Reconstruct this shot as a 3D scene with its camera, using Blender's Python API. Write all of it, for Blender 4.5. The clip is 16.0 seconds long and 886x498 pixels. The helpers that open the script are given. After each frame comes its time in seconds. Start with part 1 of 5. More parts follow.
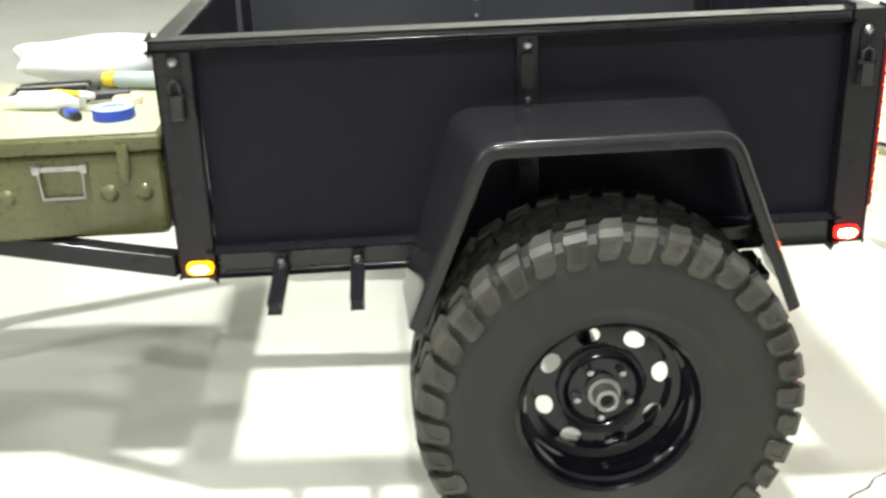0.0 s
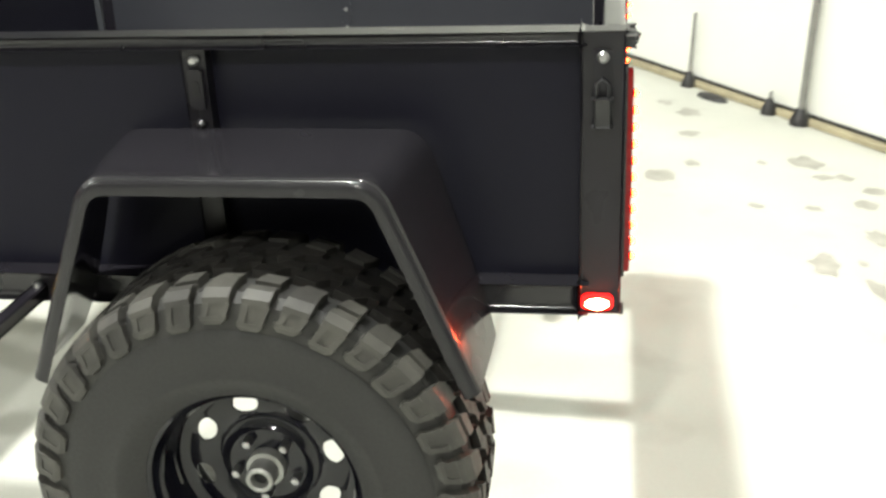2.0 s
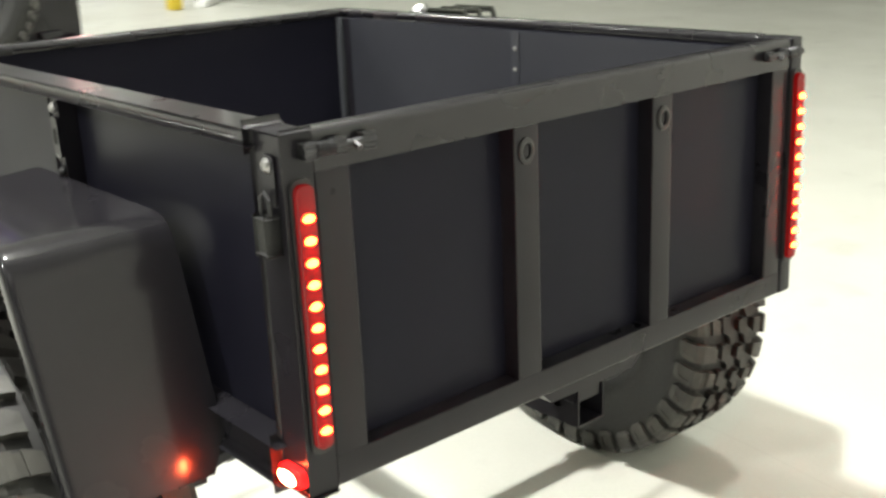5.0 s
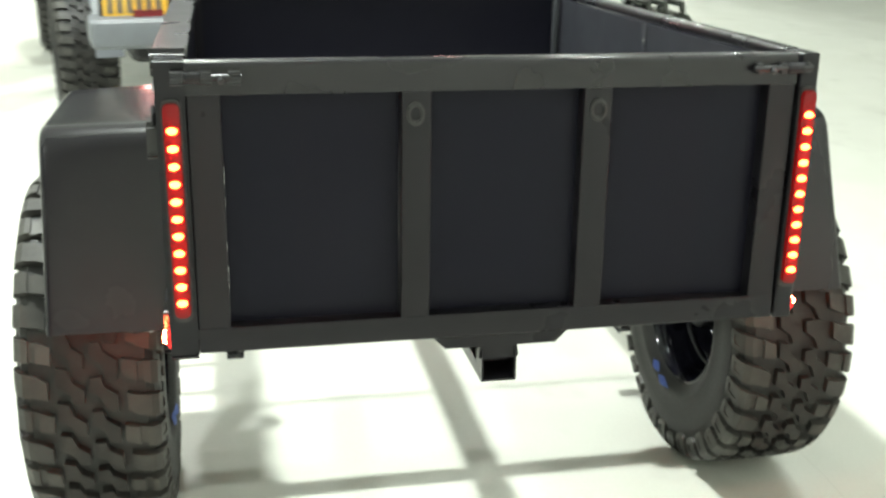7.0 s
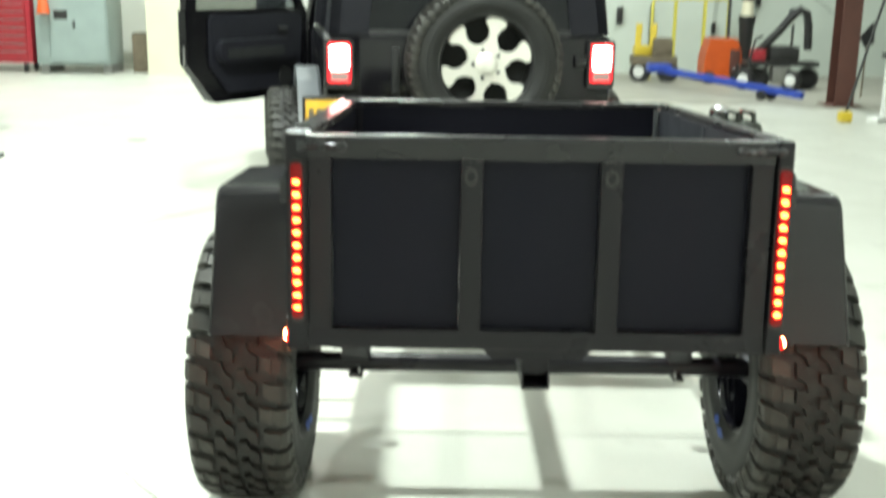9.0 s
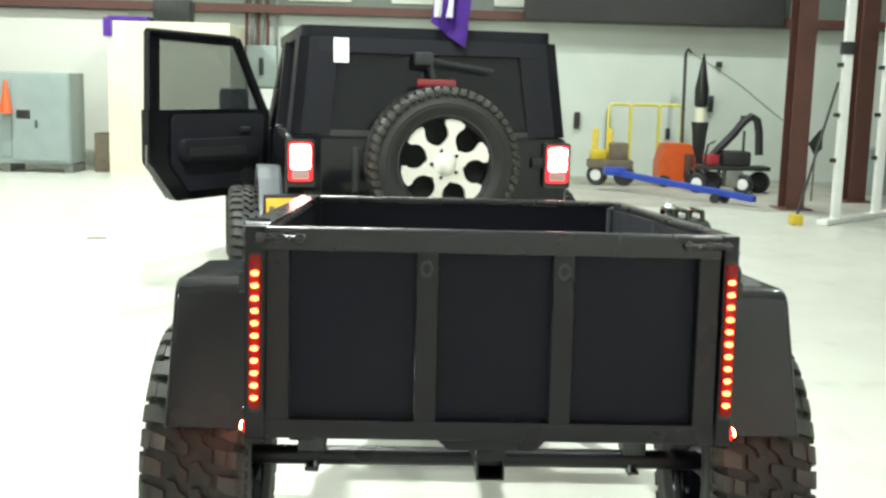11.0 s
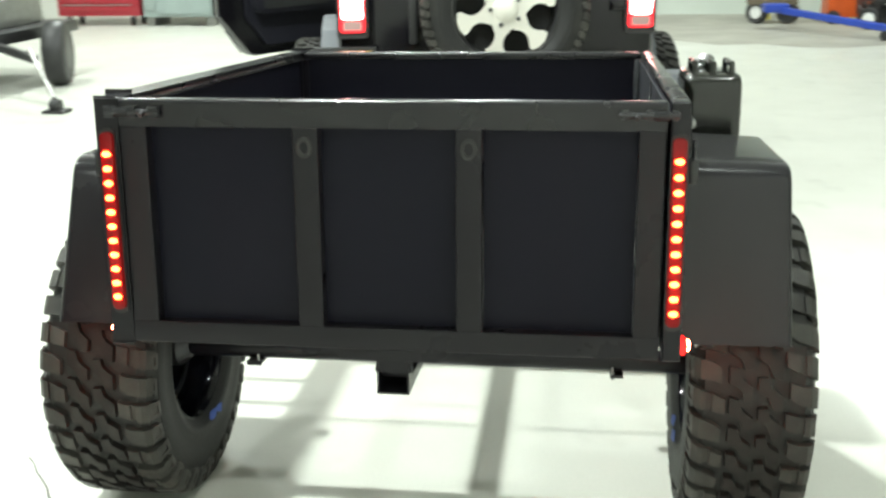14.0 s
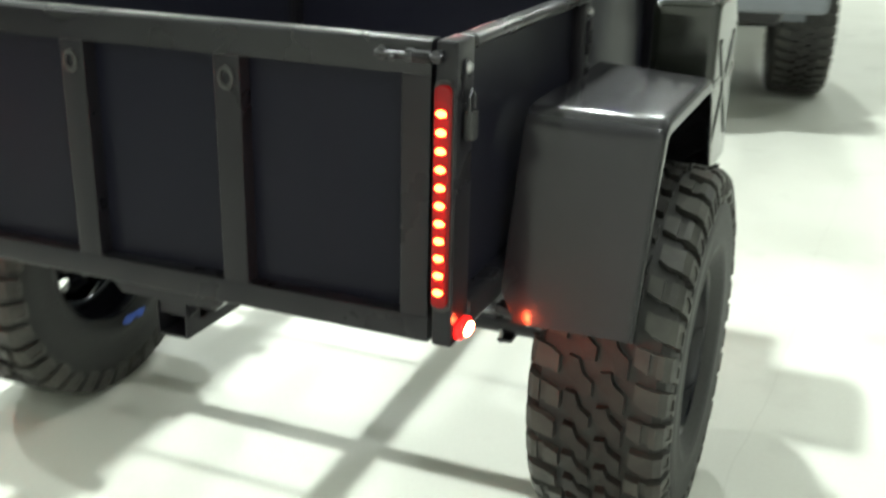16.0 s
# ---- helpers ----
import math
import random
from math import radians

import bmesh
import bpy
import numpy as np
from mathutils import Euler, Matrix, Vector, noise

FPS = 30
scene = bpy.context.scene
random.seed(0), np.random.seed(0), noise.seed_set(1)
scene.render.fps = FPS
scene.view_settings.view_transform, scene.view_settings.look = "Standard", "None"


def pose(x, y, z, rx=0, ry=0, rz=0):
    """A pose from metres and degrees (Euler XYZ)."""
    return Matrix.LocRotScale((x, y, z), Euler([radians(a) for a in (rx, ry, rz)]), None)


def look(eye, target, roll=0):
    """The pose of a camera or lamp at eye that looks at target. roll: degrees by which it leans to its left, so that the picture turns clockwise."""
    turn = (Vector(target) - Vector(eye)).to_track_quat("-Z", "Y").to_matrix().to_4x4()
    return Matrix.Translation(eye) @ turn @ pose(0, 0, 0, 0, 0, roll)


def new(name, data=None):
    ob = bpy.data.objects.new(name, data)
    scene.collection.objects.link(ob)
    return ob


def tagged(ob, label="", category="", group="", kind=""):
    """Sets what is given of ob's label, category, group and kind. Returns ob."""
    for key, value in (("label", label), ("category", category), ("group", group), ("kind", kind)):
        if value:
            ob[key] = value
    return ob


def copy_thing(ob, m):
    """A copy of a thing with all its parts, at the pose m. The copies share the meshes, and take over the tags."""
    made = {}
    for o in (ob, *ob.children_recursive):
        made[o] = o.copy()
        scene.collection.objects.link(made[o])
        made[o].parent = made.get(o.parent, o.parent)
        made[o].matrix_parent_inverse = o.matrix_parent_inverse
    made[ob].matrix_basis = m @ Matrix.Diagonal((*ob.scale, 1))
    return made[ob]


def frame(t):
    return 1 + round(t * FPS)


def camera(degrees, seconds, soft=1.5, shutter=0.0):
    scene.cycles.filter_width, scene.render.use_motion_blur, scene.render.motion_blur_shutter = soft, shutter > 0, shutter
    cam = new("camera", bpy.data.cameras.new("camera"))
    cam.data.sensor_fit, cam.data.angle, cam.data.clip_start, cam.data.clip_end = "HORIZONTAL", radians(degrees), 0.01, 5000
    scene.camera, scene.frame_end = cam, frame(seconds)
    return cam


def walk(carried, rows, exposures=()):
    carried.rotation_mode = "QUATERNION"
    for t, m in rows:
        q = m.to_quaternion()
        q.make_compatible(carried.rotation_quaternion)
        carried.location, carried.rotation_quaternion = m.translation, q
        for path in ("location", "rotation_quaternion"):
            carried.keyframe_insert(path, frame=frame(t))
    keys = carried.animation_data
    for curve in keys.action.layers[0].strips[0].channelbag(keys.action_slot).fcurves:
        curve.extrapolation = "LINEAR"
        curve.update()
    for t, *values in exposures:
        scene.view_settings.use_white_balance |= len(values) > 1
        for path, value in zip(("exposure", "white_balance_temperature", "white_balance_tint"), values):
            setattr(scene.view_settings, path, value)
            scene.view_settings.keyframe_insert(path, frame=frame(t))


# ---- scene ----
# ---- the camera's path ----
LENS = 44.5
cam = camera(LENS, 16.0, soft=2.6, shutter=0.6)
PATH = [
    (0, (-2.891, 1.173, 1.549), (-1.032, 1.039, 0.822), 1.06),
    (0.5, (-2.787, 0.934, 1.541), (-0.933, 0.890, 0.792), 2.03),
    (1, (-2.680, 0.641, 1.538), (-0.825, 0.646, 0.790), -1.99),
    (1.5, (-2.612, 0.397, 1.554), (-0.760, 0.472, 0.804), 2.71),
    (2, (-2.472, 0.105, 1.588), (-0.654, 0.367, 0.798), 0.59),
    (2.5, (-2.317, -0.075, 1.571), (-0.577, 0.434, 0.725), 0.54),
    (3, (-2.197, -0.353, 1.573), (-0.570, 0.481, 0.764), 2.02),
    (3.5, (-2.024, -0.606, 1.576), (-0.442, 0.314, 0.771), 0.44),
    (4, (-1.797, -0.798, 1.571), (-0.233, 0.182, 0.800), 1.54),
    (4.2, (-1.707, -0.851, 1.555), (-0.179, 0.214, 0.827), 1.16),
    (6.3, (-0.806, -1.631, 1.530), (-0.145, 0.119, 0.822), 0.28),
    (6.5, (-0.733, -1.698, 1.556), (-0.126, 0.077, 0.861), 0.88),
    (7, (-0.507, -1.798, 1.560), (-0.117, 0.034, 0.858), 1.48),
    (7.5, (-0.277, -1.984, 1.550), (-0.061, -0.099, 0.916), 3.4),
    (8, (-0.124, -2.240, 1.567), (0.026, -0.349, 0.928), 2.0),
    (8.5, (-0.178, -2.403, 1.565), (-0.190, -0.481, 1.009), 0.32),
    (9, (-0.227, -2.525, 1.572), (-0.232, -0.585, 1.088), 0.90),
    (9.2, (-0.302, -2.546, 1.539), (-0.235, -0.587, 1.145), 2.31),
    (11.3, (-0.199, -2.583, 1.560), (-0.137, -0.606, 1.261), 1.1),
    (11.5, (-0.190, -2.574, 1.556), (-0.125, -0.607, 1.198), 0.5),
    (12, (-0.150, -2.534, 1.546), (-0.078, -0.598, 1.049), -0.8),
    (12.5, (-0.029, -2.470, 1.552), (-0.013, -0.541, 1.025), 0.0),
    (13, (0.084, -2.347, 1.537), (0.054, -0.430, 0.967), -0.9),
    (13.5, (0.227, -2.189, 1.540), (0.123, -0.278, 0.962), -0.2),
    (14, (0.417, -2.075, 1.548), (0.151, -0.179, 0.970), -0.9),
    (14.5, (0.667, -1.952, 1.544), (0.266, -0.096, 0.916), 0.1),
    (15, (0.805, -1.781, 1.555), (0.444, 0.051, 0.840), -0.9),
    (15.5, (1.000, -1.613, 1.526), (0.520, 0.203, 0.838), -1.4),
    (16, (1.249, -1.515, 1.570), (0.533, 0.183, 0.792), 0.0),
]
EXPOSURES = [(0.0, 0.02, 6500, 12.0), (1.0, -0.05, 6450, 12.0), (2.0, 0.03, 6600, 12.0), (2.5, 0.06, 6450, 12.0), (3.0, 0.48, 6650, 13.5), (4.0, 0.27, 6750, 14.0), (6.5, 0.05, 6400, 8.0), (7.5, 0.14, 6350, 3.0), (8.0, 0.05, 6350, 2.0), (9.2, -0.08, 6300, 1.0), (11.5, -0.10, 6300, 4.0), (16.0, -0.10, 6250, 4.5)]
walk(cam, [(t, look(eye, target, roll)) for t, eye, target, roll in PATH], EXPOSURES)

# ---- world and lamps ----
world = bpy.data.worlds.new("world")
scene.world = world
world.use_nodes = True
world.node_tree.nodes["Background"].inputs[0].default_value = (0.6, 0.65, 0.7, 1)
world.node_tree.nodes["Background"].inputs[1].default_value = 0.05
LAMP_POWER = 410.0
LAMP_HEIGHT = 5.6
# where each lamp hangs, unseen overhead, and its share of the power, tuned for brightness
# the first and third follow cast shadows; the others are added fill
LAMP_PLACES = [(-1.12, 1.47, 1.2), (-6.2, 1.13, 0.88), (1.7, 0.4, 0.19), (-0.8, 7.2, 0.55), (-6.2, 7.2, 0.6), (4.6, 7.2, 0.22), (-0.8, 12.6, 0.6), (-6.2, 12.6, 0.95), (4.6, 13.4, 0.52), (-5.6, -4.2, 0.20)]
LAMP_COLOUR = (0.97, 1.0, 0.935)


# ---- materials ----
def nodes_of(name):
    m = bpy.data.materials.new(name)
    m.use_nodes = True
    return m, m.node_tree.nodes, m.node_tree.links, m.node_tree.nodes["Principled BSDF"]


def surface(name, colour, rough=0.5, metal=0.0, second=None, scale=8.0, amount=0.5, bump=0.0, bump_scale=60.0, coat=0.0, rough_spread=0.15, spec=0.5):
    """Paint, metal, rubber and the like: two noises vary the colour and the gloss, a fine one gives relief."""
    m, n, l, p = nodes_of(name)
    tex = n.new("ShaderNodeTexCoord")
    big = n.new("ShaderNodeTexNoise")
    big.inputs["Scale"].default_value, big.inputs["Detail"].default_value = scale, 6
    fine = n.new("ShaderNodeTexNoise")
    fine.inputs["Scale"].default_value, fine.inputs["Detail"].default_value = bump_scale, 4
    for k in (big, fine):
        l.new(tex.outputs["Object"], k.inputs["Vector"])
    mix = n.new("ShaderNodeMix")
    mix.data_type = "RGBA"
    mix.inputs[6].default_value = (*colour, 1)
    mix.inputs[7].default_value = (*(second or [c * 0.7 for c in colour]), 1)
    ramp = n.new("ShaderNodeMapRange")
    ramp.inputs[1].default_value, ramp.inputs[2].default_value = 0.35, 0.7
    ramp.inputs[3].default_value, ramp.inputs[4].default_value = 0.0, amount
    l.new(big.outputs[0], ramp.inputs[0])
    l.new(ramp.outputs[0], mix.inputs[0])
    l.new(mix.outputs[2], p.inputs["Base Color"])
    gloss = n.new("ShaderNodeMapRange")
    gloss.inputs[3].default_value, gloss.inputs[4].default_value = max(0.02, rough - rough_spread), min(1.0, rough + rough_spread)
    l.new(fine.outputs[0], gloss.inputs[0])
    l.new(gloss.outputs[0], p.inputs["Roughness"])
    p.inputs["Metallic"].default_value = metal
    p.inputs["Coat Weight"].default_value = coat
    p.inputs["Coat Roughness"].default_value = 0.12
    p.inputs["Specular IOR Level"].default_value = spec
    if bump:
        b = n.new("ShaderNodeBump")
        b.inputs["Strength"].default_value, b.inputs["Distance"].default_value = bump, 0.004
        l.new(fine.outputs[0], b.inputs["Height"])
        l.new(b.outputs[0], p.inputs["Normal"])
    return m


def glow(name, colour, strength, base=None):
    m, n, l, p = nodes_of(name)
    p.inputs["Base Color"].default_value = (*(base or colour), 1)
    p.inputs["Emission Color"].default_value = (*colour, 1)
    p.inputs["Emission Strength"].default_value = strength
    p.inputs["Roughness"].default_value = 0.2
    p.inputs["Specular IOR Level"].default_value = 0.25
    return m


def glass(name, colour, rough=0.02, mix_through=0.75):
    """Tinted glazing: mostly clear, with a mirror sheen."""
    m, n, l, p = nodes_of(name)
    p.inputs["Base Color"].default_value = (*colour, 1)
    p.inputs["Roughness"].default_value = rough
    p.inputs["Transmission Weight"].default_value = mix_through
    p.inputs["IOR"].default_value = 1.3
    return m


def concrete():
    """Pale sealed concrete: blotches, grime specks, hairline cracks and a slight shine."""
    m, n, l, p = nodes_of("sealed_concrete")
    tex = n.new("ShaderNodeTexCoord")
    blotch = n.new("ShaderNodeTexNoise")
    blotch.inputs["Scale"].default_value, blotch.inputs["Detail"].default_value = 0.9, 8
    speck = n.new("ShaderNodeTexNoise")
    speck.inputs["Scale"].default_value, speck.inputs["Detail"].default_value = 3.1, 3
    grain = n.new("ShaderNodeTexNoise")
    grain.inputs["Scale"].default_value, grain.inputs["Detail"].default_value = 90, 5
    crack = n.new("ShaderNodeTexVoronoi")
    crack.feature = "DISTANCE_TO_EDGE"
    crack.inputs["Scale"].default_value = 0.23
    bend = n.new("ShaderNodeMix")
    bend.data_type = "VECTOR"
    bend.inputs[0].default_value = 0.12
    for k in (blotch, speck, grain):
        l.new(tex.outputs["Object"], k.inputs["Vector"])
    l.new(tex.outputs["Object"], bend.inputs[4])
    l.new(blotch.outputs[1], bend.inputs[5])
    l.new(bend.outputs[1], crack.inputs["Vector"])

    def ranged(src, a, b, lo, hi):
        r = n.new("ShaderNodeMapRange")
        r.inputs[1].default_value, r.inputs[2].default_value, r.inputs[3].default_value, r.inputs[4].default_value = a, b, lo, hi
        l.new(src, r.inputs[0])
        return r.outputs[0]

    def blend(f, a, b):
        k = n.new("ShaderNodeMix")
        k.data_type = "RGBA"
        l.new(f, k.inputs[0]) if not isinstance(f, float) else None
        if isinstance(a, tuple):
            k.inputs[6].default_value = (*a, 1)
        else:
            l.new(a, k.inputs[6])
        k.inputs[7].default_value = (*b, 1)
        return k.outputs[2]

    c = blend(ranged(blotch.outputs[0], 0.35, 0.7, 0.0, 0.8), (0.575, 0.58, 0.53), (0.495, 0.50, 0.45))
    c = blend(ranged(speck.outputs[0], 0.60, 0.74, 0.0, 0.4), c, (0.35, 0.35, 0.315))
    c = blend(ranged(grain.outputs[0], 0.3, 0.8, 0.0, 0.2), c, (0.41, 0.41, 0.37))
    c = blend(ranged(crack.outputs[0], 0.0, 0.0008, 0.14, 0.0), c, (0.25, 0.24, 0.21))
    l.new(c, p.inputs["Base Color"])
    l.new(ranged(blotch.outputs[0], 0.3, 0.7, 0.28, 0.5), p.inputs["Roughness"])
    p.inputs["Specular IOR Level"].default_value = 0.35
    b = n.new("ShaderNodeBump")
    b.inputs["Strength"].default_value, b.inputs["Distance"].default_value = 0.15, 0.002
    l.new(grain.outputs[0], b.inputs["Height"])
    l.new(b.outputs[0], p.inputs["Normal"])
    return m


PAINT = surface("satin_black_paint", (0.0098, 0.0088, 0.0120), 0.29, 0, (0.0128, 0.0122, 0.0148), 5, 0.6, coat=0.09, bump_scale=7, rough_spread=0.06, spec=0.24)
RAIL = surface("polished_black_rail_paint", (0.0090, 0.0082, 0.0110), 0.28, 0, (0.015, 0.0145, 0.017), 5, 0.6, coat=0.42, bump_scale=7, rough_spread=0.05, spec=0.24)
RAIL.node_tree.nodes["Principled BSDF"].inputs["Coat Roughness"].default_value = 0.12
SHEET = surface("black_sheet_steel", (0.0092, 0.0090, 0.0155), 0.33, 0, (0.0132, 0.0130, 0.0200), 2.5, 0.6, bump_scale=5, rough_spread=0.08, spec=0.11)
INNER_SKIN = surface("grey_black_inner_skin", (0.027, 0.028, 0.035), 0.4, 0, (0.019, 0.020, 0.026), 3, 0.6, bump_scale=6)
POST_GREY = surface("paler_grey_paint", (0.045, 0.048, 0.055), 0.35, 0, (0.03, 0.032, 0.037), 6, 0.6, bump_scale=9)
FENDER = surface("gloss_black_fender", (0.0105, 0.0098, 0.0120), 0.27, 0, (0.016, 0.0155, 0.018), 3, 0.5, bump_scale=6, coat=0.5, rough_spread=0.01, spec=0.12)
FENDER.node_tree.nodes["Principled BSDF"].inputs["Coat Roughness"].default_value = 0.10
RUBBER = surface("dusty_rubber", (0.009, 0.009, 0.009), 0.6, 0, (0.024, 0.023, 0.020), 9, 0.7, 0.15, 60, rough_spread=0.2)
LUG = surface("scuffed_lug_rubber", (0.015, 0.0142, 0.0135), 0.46, 0, (0.034, 0.031, 0.028), 16, 0.62, 0.2, 70, rough_spread=0.15, spec=0.28)
DUSTY_LUG = surface("dusty_shoulder_rubber", (0.026, 0.025, 0.023), 0.5, 0, (0.064, 0.062, 0.054), 11, 0.8, 0.25, 60, rough_spread=0.15, spec=0.4)
SIDEWALL = surface("tyre_sidewall", (0.0075, 0.0076, 0.0078), 0.6, 0, (0.0145, 0.0145, 0.0142), 6, 0.6, 0.1, 150)
BLUE_CHALK = surface("blue_marking_paint", (0.035, 0.085, 0.42), 0.5, 0, (0.10, 0.17, 0.50), 60, 0.7)
RIM_BLACK = surface("gloss_black_rim", (0.004, 0.004, 0.007), 0.10, 0, (0.008, 0.008, 0.011), 12, 0.5, coat=0.15, rough_spread=0.04, spec=0.3)
STEEL = surface("zinc_steel", (0.42, 0.42, 0.43), 0.32, 1.0, (0.28, 0.27, 0.26), 40, 0.6, 0.1, 200)
DARK_STEEL = surface("dark_oiled_steel", (0.06, 0.06, 0.065), 0.35, 0.8, (0.03, 0.03, 0.03), 20, 0.6, 0.2, 120)
HOLE_DARK = surface("hollow_inside", (0.006, 0.006, 0.006), 0.8)
# olive of the case lid with its overhead brightness put into the colour
LID_LIT = surface("lit_pale_olive", (0.42, 0.42, 0.30), 0.35, 0, (0.33, 0.33, 0.22), 9, 0.6, 0.1, 70)
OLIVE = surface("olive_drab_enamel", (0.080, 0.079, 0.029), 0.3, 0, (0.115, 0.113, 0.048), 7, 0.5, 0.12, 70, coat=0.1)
CAN_GREEN = surface("dark_green_can", (0.0065, 0.0072, 0.0055), 0.20, 0, (0.012, 0.0135, 0.0105), 9, 0.5, 0.03, 40, coat=0.6, rough_spread=0.05, spec=0.3)
CAR_BLACK = surface("car_black_lacquer", (0.005, 0.0046, 0.0062), 0.14, 0, (0.009, 0.0085, 0.011), 3, 0.5, coat=0.3, rough_spread=0.04, spec=0.25)
TOP_BLACK = surface("textured_hard_top", (0.0075, 0.0075, 0.012), 0.45, 0, (0.010, 0.010, 0.013), 12, 0.5, bump_scale=20, spec=0.2)
GREY_PLASTIC = surface("grey_plastic", (0.13, 0.14, 0.155), 0.42, 0, (0.10, 0.105, 0.115), 14, 0.5, 0.2, 320)
TRIM_GREY = surface("door_trim_grey", (0.016, 0.016, 0.023), 0.5, 0, (0.009, 0.0095, 0.013), 10, 0.5, spec=0.3)
ALLOY = surface("machined_alloy", (0.80, 0.78, 0.72), 0.3, 0.35, (0.7, 0.68, 0.62), 6, 0.5, bump_scale=8, rough_spread=0.08)
WINDOW = glass("tinted_glass", (0.010, 0.011, 0.014), 0.03, 0.5)
DOOR_GLASS = glass("grey_door_glass", (0.24, 0.26, 0.28), 0.02, 0.92)
CLEAR = glass("clear_glass", (0.8, 0.85, 0.85), 0.02, 0.9)
RED_LENS = surface("red_lens", (0.17, 0.006, 0.012), 0.15, 0, (0.12, 0.004, 0.008), 30, 0.4, coat=0.6)
RED_LED = glow("lit_red_diode", (1.0, 0.022, 0.004), 150.0)
RED_MARK = glow("lit_red_marker", (1.0, 0.09, 0.028), 480.0)
RED_RING = glow("lit_red_lens", (1.0, 0.005, 0.006), 0.10, (0.10, 0.003, 0.004))
MARK_RING = glow("lit_red_marker_lens", (1.0, 0.012, 0.010), 3.0, (0.3, 0.01, 0.01))
AMBER_LED = glow("lit_amber_marker", (1.0, 0.5, 0.06), 60.0)
AMBER_RING = glow("lit_amber_lens", (1.0, 0.36, 0.0), 3.5, (0.6, 0.2, 0.01))
TAIL_LIT = glow("lit_tail_lamp", (1.0, 0.5, 0.46), 14.0)
PINK_LIT = glow("lit_smoked_lens", (1.0, 0.45, 0.4), 0.16, (0.32, 0.22, 0.21))
TAIL_RED = glow("lit_red_rim", (1.0, 0.02, 0.03), 2.6, (0.4, 0.01, 0.01))
LAMP_GLOW = glow("lamp_lens", LAMP_COLOUR, 30.0, (1, 1, 1))
FLOOR_MAT = concrete()
WALL_WHITE = surface("white_painted_wall", (0.78, 0.79, 0.74), 0.55, 0, (0.68, 0.69, 0.63), 0.7, 0.6, 0.2, 40)
WALL_CREAM = surface("cream_painted_wall", (0.72, 0.70, 0.55), 0.6, 0, (0.62, 0.59, 0.44), 0.8, 0.6, 0.2, 40)
WALL_GREY = surface("grey_green_wall", (0.61, 0.66, 0.61), 0.65, 0, (0.52, 0.57, 0.52), 0.9, 0.7, 0.25, 30)
UPPER_GREEN = surface("dull_green_cladding", (0.22, 0.25, 0.22), 0.7, 0, (0.16, 0.17, 0.15), 1.2, 0.6, 0.2, 20)
UPPER_DARK = surface("dark_upper_cladding", (0.025, 0.024, 0.025), 0.7, 0, (0.04, 0.038, 0.038), 1.2, 0.6, 0.2, 20)
# unseen roof, made white to bounce fill light onto upward faces
CEILING_MAT = surface("white_bounce_roof", (0.74, 0.75, 0.74), 0.8, 0, (0.62, 0.63, 0.62), 0.6, 0.6)
RUST = surface("red_oxide_steel", (0.11, 0.042, 0.032), 0.55, 0, (0.075, 0.03, 0.024), 5, 0.7, 0.2, 60)
CABINET_GREY = surface("grey_cabinet_enamel", (0.30, 0.36, 0.35), 0.35, 0, (0.24, 0.29, 0.28), 3, 0.6, 0.05, 40, coat=0.1)
CHEST_RED = surface("red_tool_chest_enamel", (0.36, 0.02, 0.035), 0.3, 0, (0.28, 0.015, 0.025), 6, 0.5, coat=0.2)
ORANGE = surface("orange_enamel", (0.62, 0.10, 0.015), 0.4, 0, (0.45, 0.07, 0.01), 8, 0.5, 0.1, 60)
YELLOW = surface("yellow_enamel", (0.62, 0.46, 0.03), 0.4, 0, (0.45, 0.33, 0.03), 12, 0.5, 0.1, 60)
PALE_YELLOW = surface("pale_yellow_enamel", (0.68, 0.62, 0.10), 0.45, 0, (0.5, 0.45, 0.08), 10, 0.5, 0.1, 60)
WORN_FLOOR = surface("worn_dusty_concrete", (0.31, 0.30, 0.26), 0.6, 0, (0.42, 0.41, 0.36), 1.6, 0.9, 0.2, 60)
BLUE = surface("blue_enamel", (0.02, 0.06, 0.42), 0.4, 0, (0.015, 0.04, 0.28), 10, 0.5, 0.1, 60)
WHITE_STEEL = surface("white_enamel_steel", (0.78, 0.79, 0.78), 0.4, 0, (0.66, 0.66, 0.64), 6, 0.5, 0.05, 60)
BLACK_PLASTIC = surface("black_plastic", (0.016, 0.016, 0.017), 0.45, 0, (0.03, 0.03, 0.03), 14, 0.5, 0.15, 160)
BROWN_GREY = surface("weathered_box", (0.16, 0.13, 0.09), 0.8, 0, (0.10, 0.085, 0.06), 9, 0.7, 0.2, 40)
PURPLE = surface("purple_cloth", (0.08, 0.02, 0.28), 0.8, 0, (0.06, 0.015, 0.2), 20, 0.5, 0.3, 200)
WHITE_CLOTH = surface("white_cloth", (0.8, 0.8, 0.8), 0.8, 0, (0.7, 0.7, 0.7), 20, 0.5, 0.3, 200)
PLATE_YELLOW = surface("yellow_plate", (0.75, 0.42, 0.03), 0.35, 0, (0.8, 0.55, 0.1), 16, 0.6)
PAPER = surface("white_sticker", (0.85, 0.86, 0.87), 0.5)
GALV = surface("galvanised_tube", (0.30, 0.30, 0.29), 0.4, 0.7, (0.2, 0.2, 0.19), 12, 0.6, 0.1, 80)
SEAL = surface("rubber_door_seal", (0.42, 0.37, 0.24), 0.7, 0, (0.20, 0.18, 0.125), 7, 0.7, 0.2, 50)
STAIN_DARK = surface("crack_grime", (0.10, 0.095, 0.085), 0.9, 0, (0.2, 0.19, 0.17), 20, 0.7)
